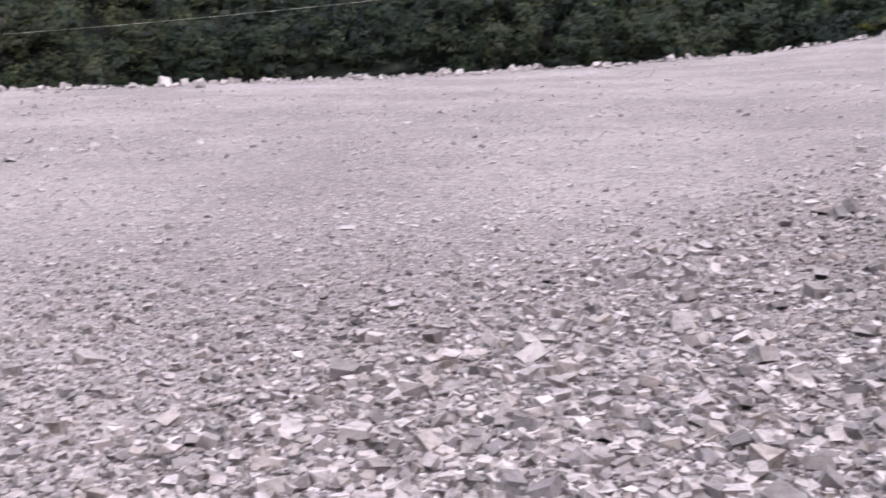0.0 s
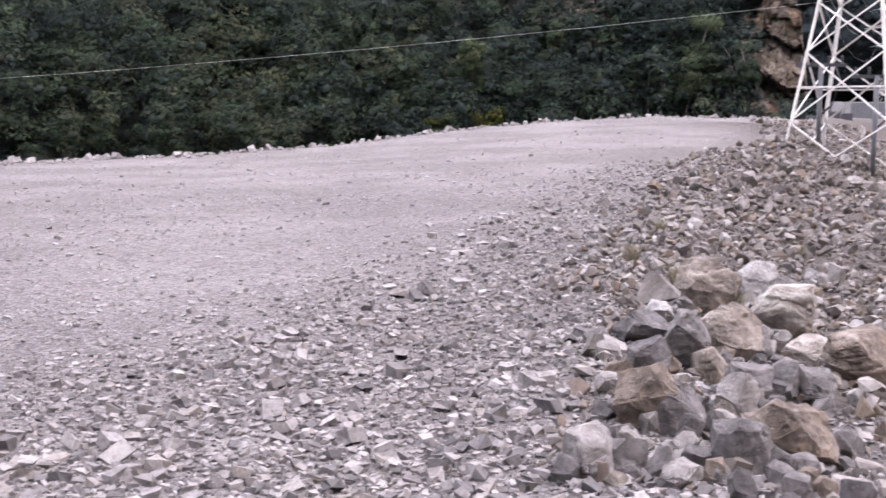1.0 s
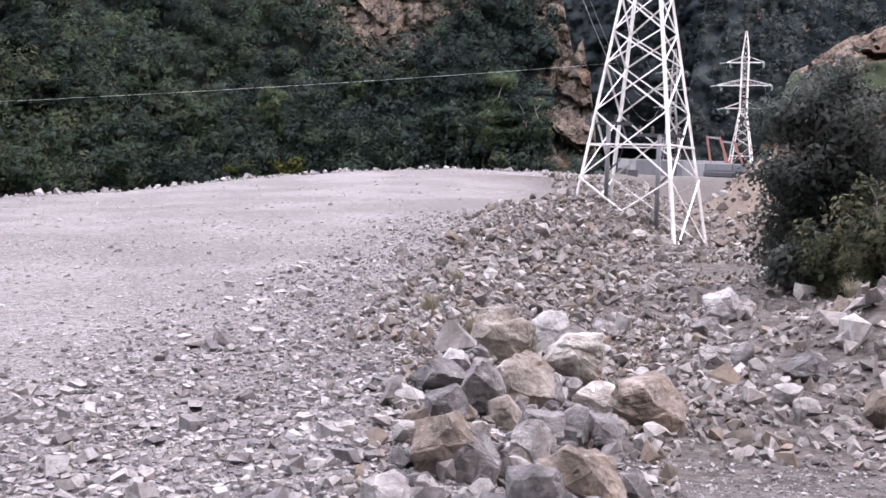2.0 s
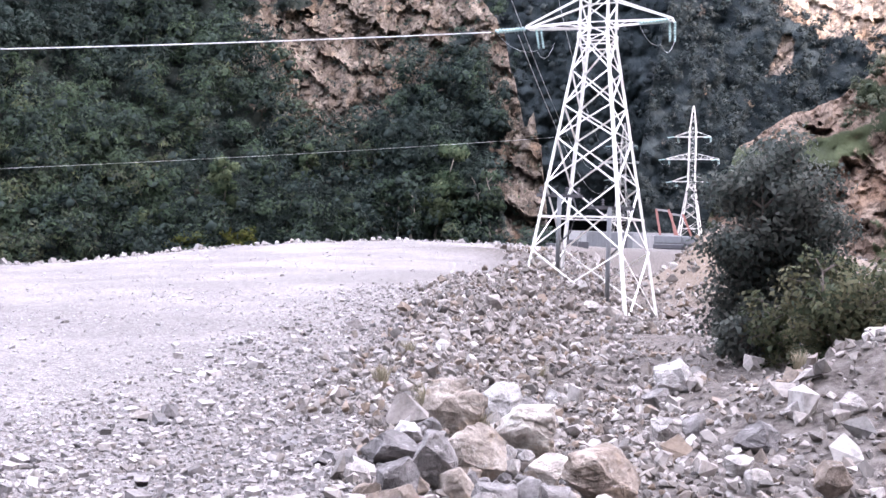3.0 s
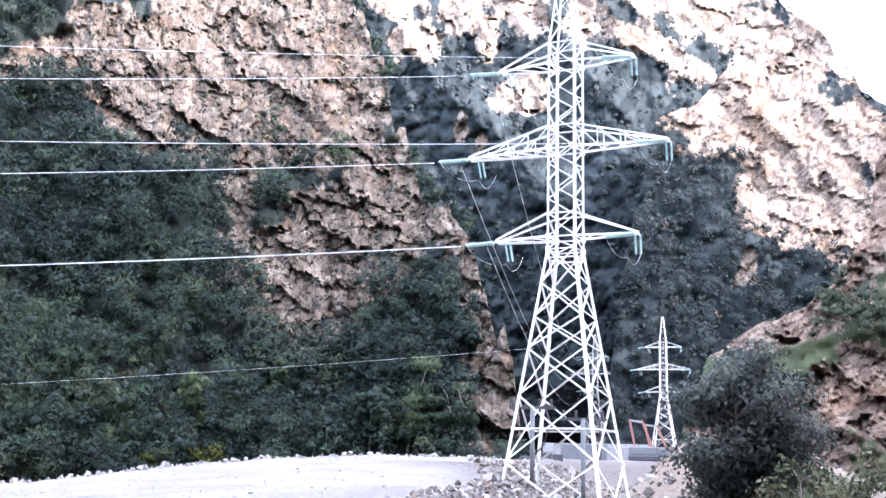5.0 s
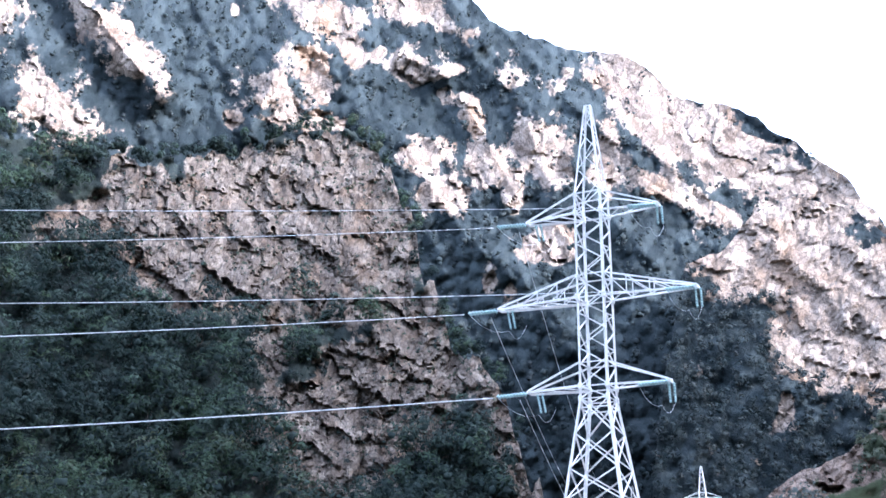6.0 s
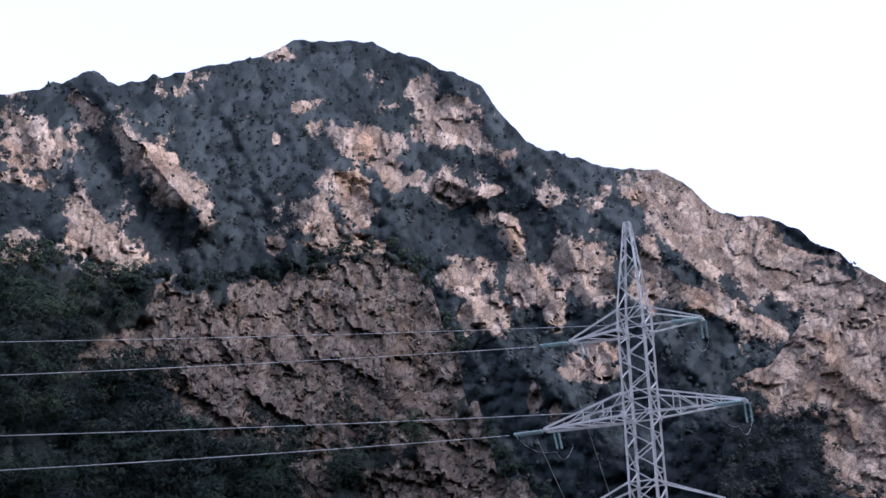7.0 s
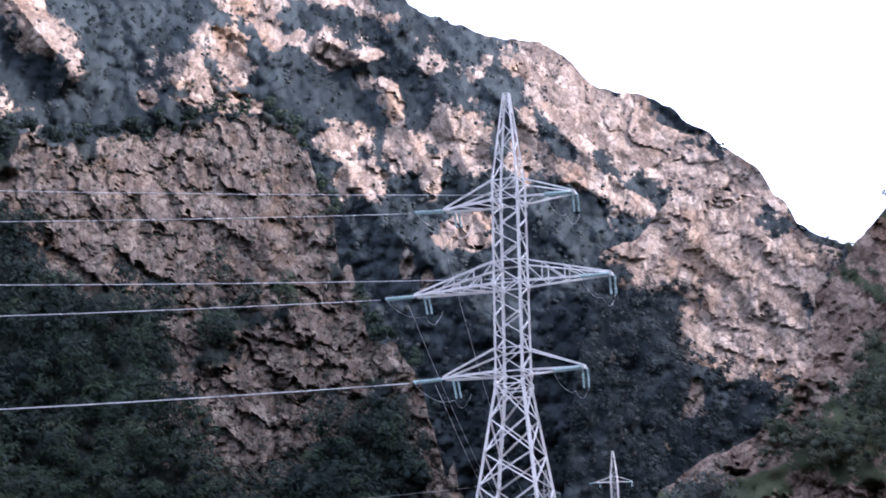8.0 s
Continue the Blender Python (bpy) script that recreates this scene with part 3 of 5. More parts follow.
# spines of rock: heading and elevation of both ends, width in degrees, height in metres
MOUNTAIN_RIBS = [(-23.1, 31.4, -15.0, 24.7, 1.3, 26), (-25.3, 29.1, -17.3, 21.5, 1.5, 12), (-8.1, 30.6, -11.6, 23.3, 1.3, 18), (-8.8, 28.4, -5.6, 27.1, 0.9, 12), (-2.8, 33.0, 2.0, 28.2, 1.2, 18),
                  (0.4, 25.7, 3.5, 20.6, 1.1, 8), (-3.4, 28.0, -0.2, 26.9, 0.9, 10), (3.7, 24.8, 5.8, 19.7, 1.0, 7)]
MOUNTAIN_CREST = [(-75, 20), (-55, 23), (-40, 26), (-30, 29), (-25.5, 30.4), (-22.6, 31.6), (-21.2, 31.3), (-18.5, 32.1), (-13.9, 33.3), (-11.7, 34.4), (-7.4, 34.5),
                  (-4.3, 33.7), (-1.0, 32.6), (0.9, 30.4), (2.4, 29.2), (7.0, 27.9), (9.0, 27.6), (10.3, 26.9), (12.2, 25.2), (14.4, 24.8), (16.1, 23.8),
                  (18.1, 22.3), (19.7, 20.9), (21.1, 18.9), (21.6, 17.8), (23.8, 16.7), (26, 16.0), (32, 14), (45, 12), (70, 10)]
SPUR_CREST = [(-80, 15), (-55, 19), (-40, 21), (-25.7, 21.7), (-23.1, 22.4), (-20.2, 21.6), (-17.1, 21.6), (-13, 22.4), (-11.6, 22.7), (-8.6, 23.7), (-6.1, 23.9),
              (-4, 23.2), (-2.5, 19.9), (-1.65, 17.1), (-0.3, 13.6), (0.1, 13.3), (1.6, 12.0), (2.5, 10.9), (3.1, 9), (3.7, 7), (4.5, 4.8), (4.9, 1.0), (5.4, -4)]
EAST_CREST = [(9.0, 3), (10.4, 12), (11.7, 17.2), (13.7, 17.9), (15.3, 19.4), (17.3, 20.1), (20.1, 19.3), (22, 17.2), (23.8, 16.4), (30, 14), (45, 11)]
NEAR_EAST_CREST = [(12.0, -2), (12.6, 1.9), (14.0, 5.6), (15.0, 6.3), (16, 6.9), (17.8, 7.6), (18.7, 7.9), (20.4, 9.6), (21.6, 11.4), (22.0, 14.4), (24.1, 16.5),
                   (25.8, 18.2), (30, 21), (40, 24), (60, 24), (80, 18)]
BEHIND_CREST = [(77, 10), (82, 30), (88, 40), (97, 42), (110, 42.5), (125, 42.5), (145, 42), (165, 41), (190, 40), (215, 38), (235, 33), (255, 26), (275, 16)]
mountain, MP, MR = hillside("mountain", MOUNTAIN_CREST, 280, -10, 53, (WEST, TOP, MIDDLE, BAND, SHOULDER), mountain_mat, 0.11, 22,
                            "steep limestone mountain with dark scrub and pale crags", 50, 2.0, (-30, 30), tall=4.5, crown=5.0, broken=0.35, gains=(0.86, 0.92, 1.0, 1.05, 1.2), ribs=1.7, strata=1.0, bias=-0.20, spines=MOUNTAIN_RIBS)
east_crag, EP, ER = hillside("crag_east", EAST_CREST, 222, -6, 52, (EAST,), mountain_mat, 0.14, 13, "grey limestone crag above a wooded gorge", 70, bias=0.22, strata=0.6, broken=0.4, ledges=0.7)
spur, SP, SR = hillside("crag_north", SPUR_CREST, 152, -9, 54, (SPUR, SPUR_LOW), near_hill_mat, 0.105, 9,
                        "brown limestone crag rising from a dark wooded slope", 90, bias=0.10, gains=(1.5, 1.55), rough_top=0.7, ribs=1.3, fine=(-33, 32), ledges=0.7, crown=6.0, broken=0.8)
near_east, NP, NR = hillside("crag_near", NEAR_EAST_CREST, 95, 2, 40, (NEAR_EAST,), near_east_mat, 0.16, 5, "reddish rocky slope with green scrub", 110, bias=0.15)
# never in view: added so that its shadow covers the valley and the spur
hillside("shade_mountain_behind", BEHIND_CREST, 120, -2, 48, (), mountain_mat, 0.8, 22, "unseen mountain behind the viewpoint, added to shade the gorge", 130, -1.0, (95, 95))


# ---- foliage made of many small leaf sprays ----
def sprays(centres, size, tone, seed, out=None, loose=0.75):
    """One small four-sided spray of leaves at each centre, facing more or less outwards from its crown."""
    rs = np.random.RandomState(seed)
    n = len(centres)
    w = rs.normal(size=(n, 3))
    w /= np.linalg.norm(w, axis=1, keepdims=True)
    if out is not None:
        w = w * loose + out / (np.linalg.norm(out, axis=1, keepdims=True) + 1e-6) + [0, 0, 0.25]
        w /= np.linalg.norm(w, axis=1, keepdims=True)
    u = np.cross(w, rs.normal(size=(n, 3)))
    u /= np.linalg.norm(u, axis=1, keepdims=True)
    v = np.cross(w, u)
    s = (np.broadcast_to(size, (n,)) * rs.uniform(0.6, 1.3, n))[:, None]
    u, v = u * s, v * s * rs.uniform(0.45, 0.85, (n, 1))
    q = np.stack([centres - u, centres - v * rs.uniform(0.5, 1, (n, 1)), centres + u, centres + v], 1).reshape(-1, 3)
    return q, np.arange(n * 4).reshape(-1, 4), np.repeat(tone, 4)


def soften(me, normals):
    """Shades a mesh by the given directions, one for each vertex."""
    n = normals / (np.linalg.norm(normals, axis=1, keepdims=True) + 1e-6)
    me.normals_split_custom_set_from_vertices(n.tolist())


def icosahedron():
    bm = bmesh.new()
    bmesh.ops.create_icosphere(bm, subdivisions=1, radius=1.0)
    bm.verts.ensure_lookup_table()
    v, f = np.array([w.co[:] for w in bm.verts]), np.array([[w.index for w in g.verts] for g in bm.faces])
    bm.free()
    return v, f


def crowns(bases, heights, lobes, per_lobe, seed, wide=0.36, heart=(0.25, 0.6)):
    """Many crowns at once, each of several leafy lobes: the lobes' dense hearts, and places and facings for the sprays round them."""
    rs = np.random.RandomState(seed)
    n = len(bases)
    h = heights[:, None, None]
    at = rs.normal(size=(n, lobes, 3))
    at /= np.linalg.norm(at, axis=2, keepdims=True)
    at = at * rs.uniform(0.25, 1.0, (n, lobes, 1)) * np.array([wide, wide, 0.24]) + np.array([0, 0, 0.60])
    at[:, 0] = rs.normal(0, 0.04, (n, 3)) + np.array([0, 0, 0.80])
    at = bases[:, None, :] + at * h
    rad = heights[:, None] * rs.uniform(0.09, 0.22, (n, lobes))
    at, rad = at.reshape(-1, 3), rad.reshape(-1)
    iv, jf = icosahedron()
    m = len(at)
    hv = at[:, None, :] + iv[None] * (rad[:, None] * rs.uniform(*heart, (m, len(iv))))[:, :, None] * np.array([1, 1, 0.85])
    hf = (jf[None] + (np.arange(m) * len(iv))[:, None, None]).reshape(-1, 3)
    d = rs.normal(size=(m, per_lobe, 3))
    d[..., 2] = np.where(rs.rand(m, per_lobe) < 0.7, np.abs(d[..., 2]), d[..., 2])
    d /= np.linalg.norm(d, axis=2, keepdims=True)
    c = at[:, None] + d * (rad[:, None, None] * rs.uniform(0.7, 1.15, (m, per_lobe, 1)))
    return hv.reshape(-1, 3), hf, c.reshape(-1, 3), d.reshape(-1, 3)


def scatter(P, rock, count, seed, limit, region=None):
    """Places on a hillside, more or less even to the eye, off its bare rock."""
    rs = np.random.RandomState(seed)
    width = np.abs(np.diff(np.arctan2(P[:-1, 0, 0], P[:-1, 0, 1])))
    i = np.interp(rs.rand(count * 4), np.concatenate([[0], np.cumsum(width)]) / width.sum(), np.arange(P.shape[0] - 1)) * 0.9999
    j = rs.rand(count * 4) * (P.shape[1] - 2)
    ii, jj = i.astype(int), j.astype(int)
    ok = rock[ii, jj] + rs.normal(0, 0.10, len(ii)) < limit
    above = np.minimum(jj + 2, rock.shape[1] - 1)
    ok &= (rock[ii, above] < 8.5) & (rock[np.minimum(ii + 1, rock.shape[0] - 1), above] < 8.5)
    if region is not None:
        ok &= region(P[ii, jj])
    ii, jj, fi, fj = (c[ok][:count] for c in (ii, jj, i - ii, j - jj))
    fi, fj = fi[:, None], fj[:, None]
    return (P[ii, jj] * (1 - fi) + P[ii + 1, jj] * fi) * (1 - fj) + P[ii, jj + 1] * fj


def woods(name, P, rock, count, height, lobes, per_lobe, spray, material, label, seed, limit=0.0, wide=0.36, region=None, sink=0.2, heart=(0.25, 0.6), heart_shade=0.5):
    """Many trees or shrubs on a hillside, each of leafy lobes with ragged sprays; the sprays grow coarser with distance."""
    bases = scatter(P, rock, count, seed, limit, region)
    rs = np.random.RandomState(seed + 1)
    h = height * rs.uniform(0.45, 1.35, len(bases))
    h = h * np.clip(1.5 - np.hypot(bases[:, 0], bases[:, 1]) / 620, 0.6, 1)
    tone = np.clip(rs.normal(0.40, 0.22, len(bases)) + 0.55 * fbm(bases[:, 0] / 30, bases[:, 1] / 30, bases[:, 2] / 30, 3, seed) + 0.22 * smooth(22, 2, bases[:, 2]), 0, 1)
    hv, hf, c, o = crowns(bases - np.outer(sink * h, [0, 0, 1]), h, lobes, per_lobe, seed + 2, wide, heart)
    size = np.repeat(np.hypot(bases[:, 0], bases[:, 1]), lobes * per_lobe) * spray
    lobe_tone = np.repeat(tone, lobes) + rs.normal(0, 0.08, len(bases) * lobes)
    q, f, t = sprays(c, size, np.repeat(lobe_tone, per_lobe), seed + 3, o, 0.35)
    keep = np.arange(len(q)) % 4 != 3
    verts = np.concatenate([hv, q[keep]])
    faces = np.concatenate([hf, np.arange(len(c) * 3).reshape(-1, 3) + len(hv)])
    # hearts get a darker tone, painting in the shade inside each crown
    tones = np.concatenate([np.repeat(lobe_tone, 12) * heart_shade + rs.normal(0, 0.04, len(hv)), t[keep]])
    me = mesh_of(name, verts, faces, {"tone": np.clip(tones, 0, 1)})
    # the shading takes the roundness of each lobe and of its crown
    middle = bases + np.outer((0.5 - sink) * h, [0, 0, 1])
    of_lobe = np.concatenate([np.tile(icosahedron()[0], (len(bases) * lobes, 1)), np.repeat(o, 3, axis=0)])
    of_crown = verts - np.concatenate([np.repeat(middle, lobes * 12, axis=0), np.repeat(middle, lobes * per_lobe * 3, axis=0)])
    of_crown /= np.linalg.norm(of_crown, axis=1, keepdims=True) + 1e-6
    soften(me, of_lobe + 0.7 * of_crown + [0, 0, 0.15])
    return thing(name, me, material, label, "woodland", kind="stuff")


def in_view(p):
    a = np.degrees(np.arctan2(p[:, 0], p[:, 1]))
    return (a > -60) & (a < 32)


def in_sight(p):
    """Woods that show over the platform, but for the bare buttress at the crag's end."""
    a, e = np.degrees(np.arctan2(p[:, 0], p[:, 1])), np.degrees(np.arctan2(p[:, 2], np.hypot(p[:, 0], p[:, 1])))
    return in_view(p) & ((a > -29) | (e < 7)) & ~((a > 2.7) & (a < 5.2) & (e > -0.5))


def above_dust(p):
    return in_view(p) & (p[:, 2] - EYE.z > 0.095 * np.hypot(p[:, 0], p[:, 1]))


def upper(p):
    return in_view(p) & (p[:, 2] > 0.47 * np.hypot(p[:, 0], p[:, 1]))


woods("spur_woods", SP, SR, 1700, 10.0, 5, 54, 0.0025, near_leaf, "dark green broadleaved woodland on a steep slope", 200, -0.1, region=in_sight, wide=0.34, heart=(0.1, 0.4), heart_shade=0.35)
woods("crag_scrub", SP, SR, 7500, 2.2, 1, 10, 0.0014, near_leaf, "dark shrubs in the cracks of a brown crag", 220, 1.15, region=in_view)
woods("summit_woods", MP, MR, 2200, 5.5, 2, 5, 0.0018, far_leaf_hazed, "dark green scrub woodland near a summit", 250, -0.02, region=upper, wide=0.26, sink=0.3, heart=(0.5, 0.95), heart_shade=0.9)
woods("mountain_woods", MP, MR, 4200, 6.5, 2, 5, 0.0019, far_leaf_hazed, "dark green scrub woodland on a mountainside", 240, -0.02, region=in_view, wide=0.26, sink=0.3, heart=(0.5, 0.95), heart_shade=0.9)
woods("mountain_scrub", MP, MR, 3800, 5.0, 1, 5, 0.0014, far_leaf_hazed, "dark shrubs among pale mountain crags", 260, 0.85, region=in_view, sink=0.5, heart=(0.5, 0.95), heart_shade=0.9)
woods("gorge_woods", EP, ER, 2200, 5.5, 2, 14, 0.0022, far_leaf_hazed, "dark scrub on a limestone crag", 280, -0.05, region=in_view, wide=0.5)
woods("near_scrub", NP, NR, 1000, 4.0, 3, 40, 0.0022, scrub_leaf, "green scrub on a reddish rocky slope", 300, 0.05, region=above_dust)

EDGE_P = SP[:, -1]
EDGE_AZ = np.degrees(np.arctan2(EDGE_P[:, 0], EDGE_P[:, 1]))
EDGE_P = np.stack([EDGE_P[(EDGE_AZ > -32) & (EDGE_AZ < 3.5)]] * 3, 1)
woods("crest_trees", EDGE_P, EDGE_P[..., 0] * 0 - 1, 150, 4.6, 4, 60, 0.0015, near_leaf, "dark small trees along the crest of a crag", 320, 0.5)


# ---- stones ----
def stone_shape(seed, points=11, squash=(1, 0.85, 0.7)):
    """An angular broken stone, about one across: the hull of a few points."""
    rs = np.random.RandomState(seed)
    bm = bmesh.new()
    p = rs.normal(size=(points, 3))
    p = p / np.linalg.norm(p, axis=1, keepdims=True) * rs.uniform(0.42, 0.58, (points, 1))
    for c in p:
        bm.verts.new(c * squash)
    made = bmesh.ops.convex_hull(bm, input=bm.verts)
    bmesh.ops.delete(bm, geom=[g for g in made["geom_interior"] if isinstance(g, bmesh.types.BMVert)], context="VERTS")
    bmesh.ops.dissolve_limit(bm, angle_limit=radians(9), verts=bm.verts, edges=bm.edges)
    return bm


def turns(n, rs, tilt):
    """Random turns: any heading, with a tilt of about so many radians."""
    a, b, c = rs.uniform(0, 2 * np.pi, n), rs.normal(0, tilt, n), rs.normal(0, tilt, n)
    z, o = np.zeros(n), np.ones(n)
    rz = np.stack([np.cos(a), -np.sin(a), z, np.sin(a), np.cos(a), z, z, z, o], -1).reshape(n, 3, 3)
    rx = np.stack([o, z, z, z, np.cos(b), -np.sin(b), z, np.sin(b), np.cos(b)], -1).reshape(n, 3, 3)
    ry = np.stack([np.cos(c), z, np.sin(c), z, o, z, -np.sin(c), z, np.cos(c)], -1).reshape(n, 3, 3)
    return rz @ rx @ ry


def strewn(name, x, y, size, shapes, material, label, category, seed, tilt=0.35, sink=0.2, squash=None):
    """Many stones lying on the ground as one mesh; each is a copy of one of the shapes."""
    rs = np.random.RandomState(seed)
    n = len(x)
    z = ground_z(x, y)
    rot = turns(n, rs, tilt)
    scale = size[:, None] * rs.uniform(0.7, 1.25, (n, 3)) * (squash if squash is not None else 1)
    pick = rs.randint(0, len(shapes), n)
    verts, faces, start = [], [], 0
    for k, (sv, sf) in enumerate(shapes):
        i = np.where(pick == k)[0]
        if not len(i):
            continue
        p = np.einsum("nij,nvj->nvi", rot[i], sv[None] * scale[i][:, None])
        p = p + np.stack([x[i], y[i], z[i] + scale[i][:, 2] * (0.5 - sink) * 0.8], -1)[:, None]
        verts.append(p.reshape(-1, 3))
        faces.append((sf[None] + (np.arange(len(i)) * len(sv))[:, None, None] + start).reshape(-1, 3))
        start += len(i) * len(sv)
    return thing(name, mesh_of(name, np.concatenate(verts), np.concatenate(faces), None, True), material, label, category, kind="stuff")


def arrays(bm):
    bmesh.ops.triangulate(bm, faces=bm.faces)
    bm.verts.ensure_lookup_table()
    v, f = np.array([w.co[:] for w in bm.verts]), np.array([[w.index for w in g.verts] for g in bm.faces])
    bm.free()
    return v, f


def chip(seed):
    """A small flat chip of crushed stone: a box with its corners knocked about."""
    rs = np.random.RandomState(seed)
    v = np.array([(a, b, c) for a in (-0.5, 0.5) for b in (-0.5, 0.5) for c in (-0.5, 0.5)]) * rs.uniform(0.6, 1.0, (8, 3)) + rs.normal(0, 0.06, (8, 3))
    f = np.array([(0, 1, 3), (0, 3, 2), (4, 6, 7), (4, 7, 5), (0, 4, 5), (0, 5, 1), (2, 3, 7), (2, 7, 6), (1, 5, 7), (1, 7, 3)])
    return v, f


def fan(n, rs, d0, d1, az0, az1, power):
    """Places spread over a sector of the platform, thinning out with distance."""
    u = rs.rand(n)
    d = (d0 ** power + u * (d1 ** power - d0 ** power)) ** (1 / power)
    a = np.radians(rs.uniform(az0, az1, n))
    return d * np.sin(a), d * np.cos(a), d


def bank_side(x, y):
    cy, cx = (np.array(c) for c in zip(*CREST))
    return x - np.interp(y, cy, cx)


rs = np.random.RandomState(4)
chips = [chip(k) for k in range(24)]
x, y, d = fan(88000, rs, 3.2, 34, -62, 24, 0.12)
keep = (bank_side(x, y) < 0.6 + rs.rand(len(x)) * 0.8) | (d < 7.5)
patch = fbm(x * 0.35, y * 0.35, x * 0, 4, 61)
keep &= rs.rand(len(x)) < np.clip(0.85 + 0.9 * patch - 0.40 * smooth(8, 22, d) - 0.3 * smooth(8, 13, d) * (bank_side(x, y) < -2.4 + 0.3 * patch) + 0.55 * smooth(-3.6, -2.2, bank_side(x, y)), 0.06, 1)
x, y, d, patch = x[keep], y[keep], d[keep], patch[keep]
size = np.clip(rs.lognormal(-3.95, 0.50, len(x)), 0.013, 0.11) * (1.0 + 0.45 * smooth(8, 24, d)) * (1 + 0.35 * smooth(-3.2, -1.5, bank_side(x, y))) * (1 - 0.5 * smooth(0.5, 1.1, x) * (y < 9.5))
pale = (bank_side(x, y) < -2.2 + rs.normal(0, 0.7, len(x))) & (d > 7 + 3 * rs.rand(len(x)))
strewn("pad_gravel", x[pale], y[pale], size[pale], chips, pad_mat, "fine pale crushed stone packed into a platform", "gravel", 30, 0.2, 0.25, np.array([1.2, 1.0, 0.5]))
x, y, size = x[~pale], y[~pale], size[~pale]
strewn("gravel", x, y, size, chips, gravel_mat, "pale grey crushed stone with flat angular chips", "gravel", 31, 0.28, 0.08, np.array([1.2, 1.0, 0.68]))
# larger chips strewn farther off over the platform
x, y, d = fan(3000, rs, 16, 62, -60, 3, 0.9)
k = (bank_side(x, y) < -0.2) & (d < np.interp(np.degrees(np.arctan2(x, y)), [c[0] for c in EDGE], [c[1] for c in EDGE]))
x, y = x[k], y[k]
strewn("platform_stones", x, y, np.clip(rs.lognormal(-3.15, 0.45, len(x)), 0.03, 0.16), chips, pad_mat, "scattered pale stones on a crushed-stone platform", "stones", 32, 0.3, 0.25,
       np.array([1.2, 1.0, 0.6]))
lumps = [arrays(stone_shape(k, 9 + k % 4)) for k in range(20)]
# the stony lip along the far edge of the platform
a = rs.uniform(-58, 4, 900)
e = np.interp(a, [c[0] for c in EDGE], [c[1] for c in EDGE]) - np.abs(rs.normal(0.6, 0.7, 900))
strewn("edge_stones", e * np.sin(np.radians(a)), e * np.cos(np.radians(a)), np.clip(rs.lognormal(-2.2, 0.5, 900), 0.06, 0.4), chips, pad_mat,
       "pale broken stones along the edge of a platform", "stones", 33, 0.4, 0.3)
# the rubble bank and the ditch
def rubble_places(n, left):
    y = 5.0 * (58 / 5.0) ** rs.rand(n)
    s = np.where(rs.rand(n) < 0.75, rs.uniform(left, 1, n), rs.uniform(left, 2.2, n)) * np.interp(y, [5, 16, 30, 50], [2.2, 3.8, 5.0, 7.0])
    x = s + np.interp(y, [c[0] for c in CREST], [c[1] for c in CREST]) + rs.normal(0, 0.25, n)
    ok = ~((y < 8.6) & (x > 0.95 + 0.1 * (y - 5)))
    ok &= ~((y < 10.5) & (x < -0.55 - 0.02 * y))
    ok &= ~((np.abs(x - 0.25) < 0.75) & (y > 5) & (y < 9.5) & (rs.rand(n) < 0.8))
    return x[ok], y[ok]


x, y = rubble_places(14000, -0.12)
size = np.clip(rs.lognormal(-2.75, 0.5, len(x)), 0.035, 0.4) * np.interp(y, [5, 12, 30, 50], [0.8, 1.1, 1.6, 2.2])
strewn("rubble", x, y, size, lumps, rubble_mat, "grey and tan broken rock on a bank", "rubble", 35, 0.8, 0.05)
x, y = rubble_places(1500, -0.02)
clear = (y > 11) | (x > -0.4)
x, y = x[clear], y[clear]
size = np.clip(rs.lognormal(-1.95, 0.40, len(x)), 0.08, 0.6) * np.interp(y, [5, 10, 16, 30, 50], [0.55, 0.7, 1.0, 1.3, 1.7])
# the blocks that can be told apart one by one are things; the rest lies joined
single = (y < 34) & (size > np.sort(size[y < 34])[-230])
strewn("rubble_blocks", x[~single], y[~single], size[~single], [arrays(stone_shape(k + 60, 14 + k % 5)) for k in range(20)], rubble_mat,
       "large grey and tan broken blocks on a bank", "rubble", 36, 0.7, 0.25)
block_mat = stone_material("block_stone", TANS, False, 12.0)
block_shapes = []
for k in range(14):
    bm = stone_shape(k + 90, 14 + k % 5)
    bmesh.ops.bevel(bm, geom=bm.edges, offset=0.02, segments=1, affect="EDGES")
    me = bpy.data.meshes.new("stone_block")
    bm.to_mesh(me)
    bm.free()
    me.materials.append(block_mat)
    block_shapes.append(me)
for bx, by, bs in zip(x[single], y[single], size[single]):
    ob = thing("stone_block", block_shapes[rs.randint(14)], None, "angular broken limestone block on a rubble bank", "rock", "blocks on the rubble bank")
    ob.matrix_world = pose(bx, by, float(ground_z(bx, by)) + 0.2 * bs, rs.normal(0, 30), rs.normal(0, 30), rs.uniform(0, 360)) @ Matrix.Diagonal((bs, bs * rs.uniform(0.7, 1.1), bs * rs.uniform(0.7, 1.0), 1))
# broken rock about the pylon's feet and along the road behind it
n = 2600
y = rs.uniform(36, 74, n)
x = rs.uniform(2.5, 13.5, n) * (0.7 + y / 150)
strewn("road_rubble", x, y, np.clip(rs.lognormal(-1.75, 0.5, n), 0.07, 0.7), lumps, rubble_mat, "grey and tan broken rock beside a gravel road", "rubble", 38, 0.7, 0.15)
